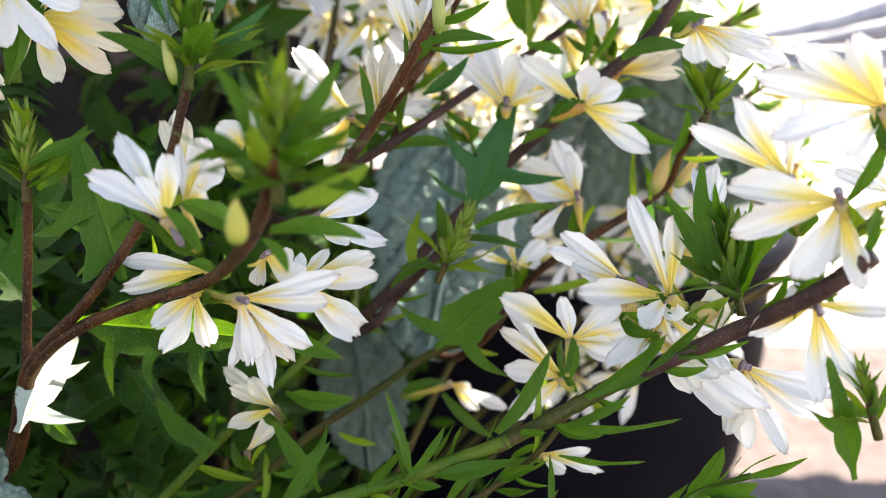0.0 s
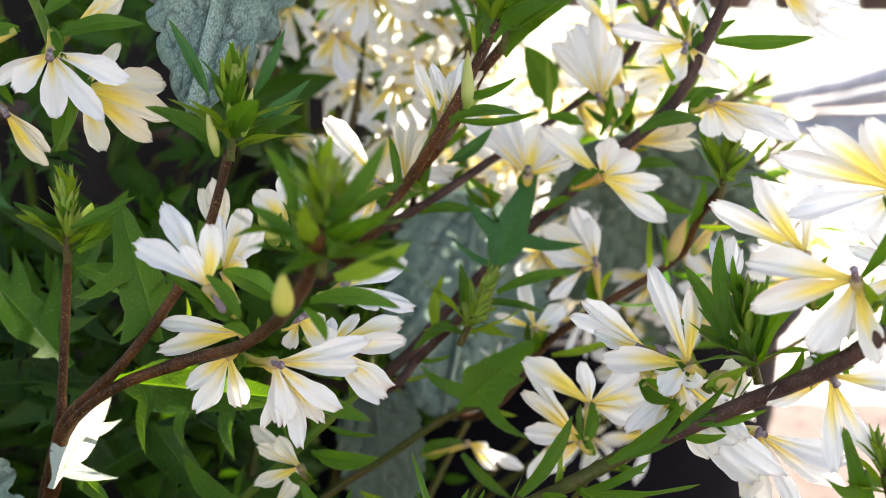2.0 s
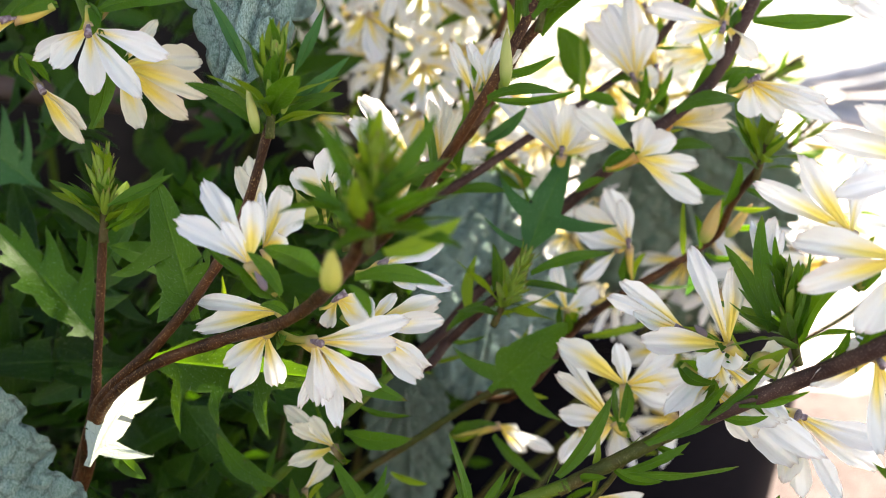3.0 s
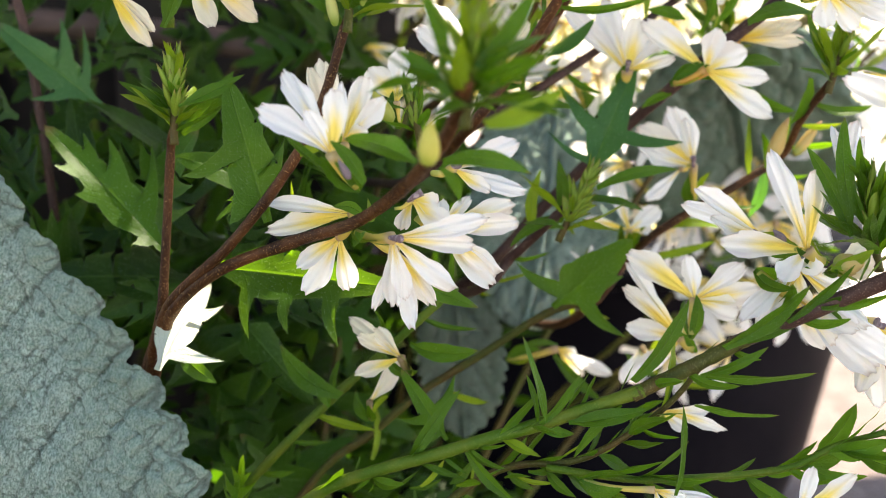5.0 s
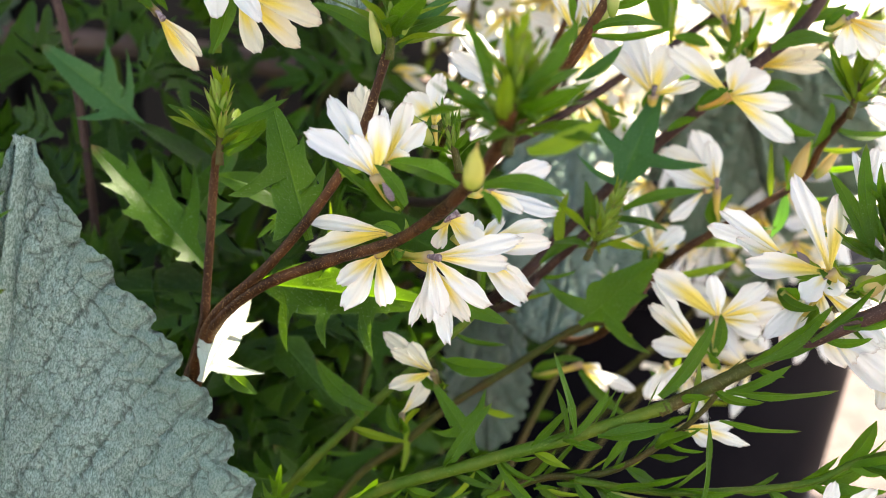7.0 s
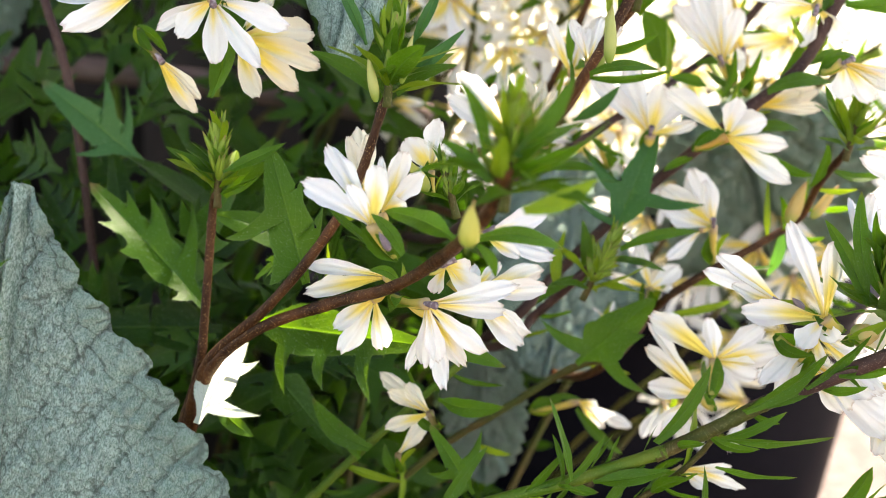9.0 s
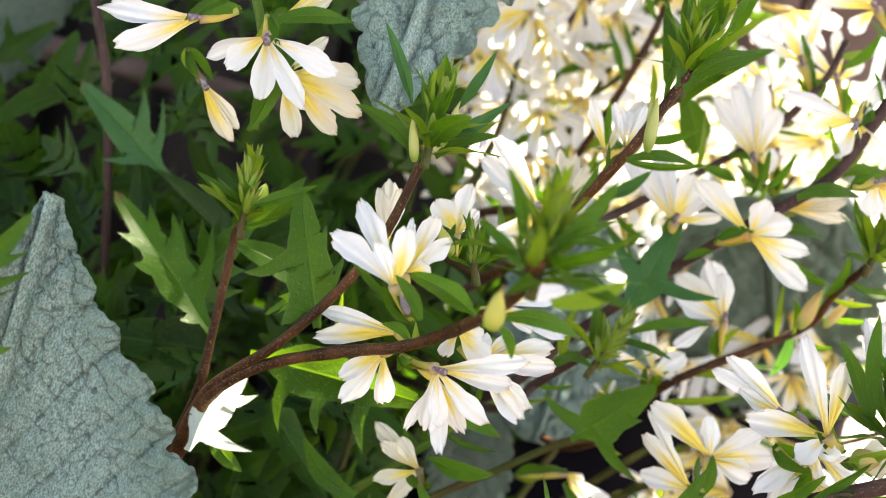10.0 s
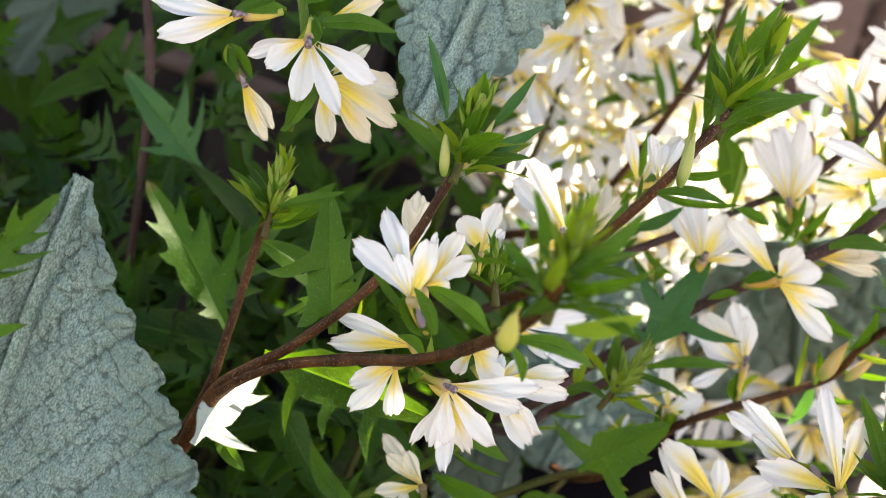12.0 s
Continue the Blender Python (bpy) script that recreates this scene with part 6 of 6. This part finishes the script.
flower(sprig_tall, (-0.0070, 0.2360, 0.3465), (-0.0031, 0.2390, 0.3480), (-0.0813, -0.9955, 0.0482), [(-0.0127, 0.2371, 0.3585), (-0.0030, 0.2362, 0.3574), (-0.0003, 0.2361, 0.3608)], style=False)
leaf(sprig_tall, "narrow", (-0.0026, 0.2360, 0.3456), (0.0164, 0.2360, 0.3473), 0, 0.8, "green")

sprig_far = thing("flowering_stem", "further flowering stem behind the others", "flower stem", "stems of the fan flower plant")
stem(sprig_far, [(-0.0508, 0.5374, 0.0000), (-0.0388, 0.5174, 0.2490), (-0.0198, 0.3600, 0.3039), (-0.0078, 0.3300, 0.3387), (0.0026, 0.3100, 0.3676), (0.0095, 0.3100, 0.3918), (0.0099, 0.3100, 0.4139)], 0.00150, 0.00100, STEM_BROWN)
leaf(sprig_far, "narrow", (-0.0179, 0.3557, 0.3093), (-0.0239, 0.3588, 0.3308), 27.5264, 0.95, "green")
leaf(sprig_far, "narrow", (-0.0152, 0.3492, 0.3172), (-0.0010, 0.3499, 0.3234), -4.92202, 1.33, "young")
leaf(sprig_far, "narrow", (-0.0108, 0.3382, 0.3298), (0.0028, 0.3306, 0.3430), 6.01414, 1.09, "green")
leaf(sprig_far, "narrow", (-0.0067, 0.3280, 0.3418), (0.0085, 0.3257, 0.3501), 4.36085, 1.47, "young")
leaf(sprig_far, "narrow", (-0.0031, 0.3213, 0.3517), (0.0100, 0.3258, 0.3600), -23.3096, 1.44, "green")
leaf(sprig_far, "narrow", (0.0016, 0.3121, 0.3648), (-0.0098, 0.3173, 0.3804), 38.1108, 1.39, "green")
leaf(sprig_far, "narrow", (0.0034, 0.3100, 0.3703), (-0.0022, 0.3081, 0.3839), 24.4058, 1.06, "green")
leaf(sprig_far, "narrow", (0.0056, 0.3100, 0.3781), (0.0222, 0.3153, 0.3870), -13.9972, 1.27, "green")
leaf(sprig_far, "narrow", (0.0077, 0.3100, 0.3854), (0.0027, 0.3071, 0.3971), -17.7948, 1.28, "green")
leaf(sprig_far, "narrow", (0.0095, 0.3100, 0.3934), (0.0201, 0.3115, 0.4015), -12.1464, 1.27, "green")
leaf(sprig_far, "narrow", (0.0097, 0.3100, 0.4049), (0.0054, 0.3094, 0.4143), 29.8179, 1.45, "green")
leaf(sprig_far, "narrow", (0.0098, 0.3100, 0.4071), (0.0187, 0.3020, 0.4124), -14.1875, 1.28, "green")
flower(sprig_far, (0.0356, 0.2700, 0.3501), (0.0394, 0.2730, 0.3446), (-0.2196, -0.9752, 0.0285), [(0.0220, 0.2735, 0.3648), (0.0262, 0.2726, 0.3682), (0.0323, 0.2714, 0.3722), (0.0387, 0.2697, 0.3648), (0.0412, 0.2688, 0.3518)])
flower(sprig_far, (0.0450, 0.2800, 0.3778), (0.0515, 0.2830, 0.3693), (-0.2420, -0.9680, -0.0659), [(0.0298, 0.2834, 0.3833), (0.0366, 0.2814, 0.3888), (0.0449, 0.2786, 0.3992), (0.0461, 0.2793, 0.3835)])
flower(sprig_far, (0.0580, 0.2700, 0.3938), (0.0657, 0.2730, 0.3870), (-0.2905, -0.9491, -0.1219), [(0.0424, 0.2740, 0.3997), (0.0433, 0.2743, 0.3955), (0.0458, 0.2726, 0.4027), (0.0536, 0.2723, 0.3868)])
flower(sprig_far, (0.0580, 0.2900, 0.3756), (0.0631, 0.2930, 0.3671), (-0.2739, -0.9601, -0.0561), [(0.0454, 0.2935, 0.3779), (0.0454, 0.2930, 0.3852), (0.0551, 0.2900, 0.3901), (0.0633, 0.2881, 0.3818)])
flower(sprig_far, (0.0429, 0.3000, 0.3697), (0.0480, 0.3030, 0.3608), (-0.2211, -0.9746, -0.0365), [(0.0301, 0.3029, 0.3697), (0.0309, 0.3023, 0.3809), (0.0402, 0.3001, 0.3841), (0.0492, 0.2984, 0.3748)])
leaf(sprig_far, "narrow", (0.0528, 0.2700, 0.3776), (0.0595, 0.2700, 0.3883), 0, 1.6, "green")
leaf(sprig_far, "blade", (0.0230, 0.2900, 0.3484), (0.0160, 0.2900, 0.3645), 0, 2.2, "green", 0)

# ---- broad grey leaves of the neighbouring plant ----
grey_leaf((-0.1224, 0.1720, 0.2112), (-0.1099, 0.1660, 0.3243), 0.0589, (0, -1, 0.25), 0, "large grey-green felted leaf with a scalloped rim, pointing up", nu=270, nv=380, arch=0.055, cup=0.06, seed=3, scallops=15, left=0.25, cells=1.25, wedge=True)
grey_leaf((-0.0481, 0.2650, 0.4482), (-0.0572, 0.2000, 0.3523), 0.0261, (0, -1, 0.25), 0, "grey-green felted leaf hanging tip down among the flowers", nu=140, nv=200, seed=5, point=0.78, scallops=16, cells=1.0)
grey_leaf((-0.0272, 0.3050, 0.2624), (-0.0228, 0.3000, 0.2154), 0.0140, (0, -1, 0.25), 0, "round grey-green felted leaf low behind the stems", nu=120, nv=150, seed=6, cells=0.5, scallops=12, point=0.5, material=GREY_LEAF_SHADED)
grey_leaf((0.0046, 0.3400, 0.3164), (-0.0047, 0.3000, 0.2531), 0.0270, (0, -1, -0.2), 0, "grey-green felted leaf behind the toothed leaf", seed=7, cells=0.55, scallops=12, point=0.5)
grey_leaf((0.0484, 0.3100, 0.3423), (0.0874, 0.3800, 0.2489), 0.0377, (0, -1, -0.2), 0, "shaded grey-green felted leaf behind white flowers", seed=8, cells=0.7, scallops=12, point=0.6, material=GREY_LEAF_SHADED)

grey_leaf((-0.1943, 0.3400, 0.3959), (-0.2043, 0.3200, 0.3266), 0.0200, (0.5, -0.55, -0.8), 0, "dark grey-green felted leaf in the shade of the bed", nu=60, nv=90, seed=9, cells=0.8, scallops=12, point=0.6, material=GREY_LEAF_SHADED)

sprig_edge = thing("flowering_stem", "green toothed leaf on a stem beside the large grey leaf", "flower stem", "stems of the fan flower plant")
stem(sprig_edge, [(-0.1860, 0.2100, 0.0000), (-0.1662, 0.1860, 0.2044), (-0.1442, 0.1800, 0.2444), (-0.1166, 0.1500, 0.3049)], 0.00100, 0.00080, STEM_GREEN)
leaf(sprig_edge, "deep", (-0.1173, 0.1500, 0.3033), (-0.1054, 0.1520, 0.3234), 20, 0.75, "green", variant=0)
leaf(sprig_edge, "blade", (-0.1174, 0.1500, 0.2933), (-0.1064, 0.1500, 0.2994), 20, 1, "green", variant=1)


# ---- flowering stems further back, in the sun ----
def back_stem(seed):
    rng = random.Random(seed)
    sp = thing("flowering_stem", "sunlit stem crowded with cream-white flowers, further back", "flower stem", "stems of the fan flower plant")
    top = Vector((rng.uniform(-0.01, 0.02), rng.uniform(-0.01, 0.01), 0.0))
    stem(sp, [(-0.05, 0.02, -0.40), (-0.03, 0.01, -0.15), (-0.01, 0, -0.06), top, top + Vector((0.012, 0, 0.045))], 0.0013, 0.0008, STEM_OLIVE)
    for i in range(8):
        h = -0.060 + i * 0.0145
        a = rng.uniform(0, 6.28)
        hub = Vector((-0.006 + 0.012 * i / 7 + 0.014 * math.cos(a), -0.008 * abs(math.sin(a)), h))
        aim = rng.uniform(-2.6, -0.5)
        tips = []
        for k in range(5):
            b = aim + radians(-66 + 33 * k)
            tips.append(hub + 0.0165 * rng.uniform(0.85, 1.1) * Vector((math.cos(b), rng.uniform(-0.35, 0.15), math.sin(b))))
        flower(sp, hub, Vector((-0.006 + 0.012 * i / 7, 0, h - 0.006)), Vector((rng.uniform(-0.4, 0.4), -1, rng.uniform(-0.2, 0.4))).normalized(), tips, old=rng.random() < 0.15, style=False, sepals=False)
    for i in range(9):
        h = -0.07 + i * 0.014
        b = Vector((-0.008 + 0.012 * i / 8, 0, h))
        d = Vector((rng.uniform(-1, 1), rng.uniform(-0.6, 0.6), rng.uniform(0.1, 0.8))).normalized()
        leaf(sp, "narrow", b, b + d * rng.uniform(0.012, 0.02), rng.uniform(-40, 40), 1.3, "young" if i % 3 == 0 else "green")
    shoot(sp, top + Vector((0.008, 0, 0.03)), top + Vector((0.018, 0, 0.05)), 7, 4, 0.9, seed)
    return sp


models = [back_stem(s) for s in (101, 102, 103)]
rng = random.Random(77)
spots = []
for i in range(27):
    u = (i % 9) / 8
    row = i // 9
    at = (-0.05 + 0.145 * u + rng.uniform(-0.012, 0.012), 0.345 + 0.055 * row + rng.uniform(-0.015, 0.015), 0.402 - 0.035 * u - 0.15 * max(0.0, u - 0.62) + 0.012 * row + rng.uniform(-0.022, 0.022))
    # the last stretch leaves the fence in sight
    if at[0] > 0.03:
        at = (at[0], at[1], min(at[2], 0.343))
    if row == 2 and i % 2 and u < 0.5:
        continue
    if u < 0.8:
        spots.append(at)
    elif row < 2:
        spots.append((at[0], at[1], at[2] - 0.020))
for k, (x, y, z) in enumerate(spots):
    m = pose(x, y, z, rng.uniform(-10, 10), rng.uniform(5, 40), rng.uniform(-35, 35))
    if k < 3:
        models[k].matrix_basis = m
    else:
        copy_thing(models[k % 3], m)
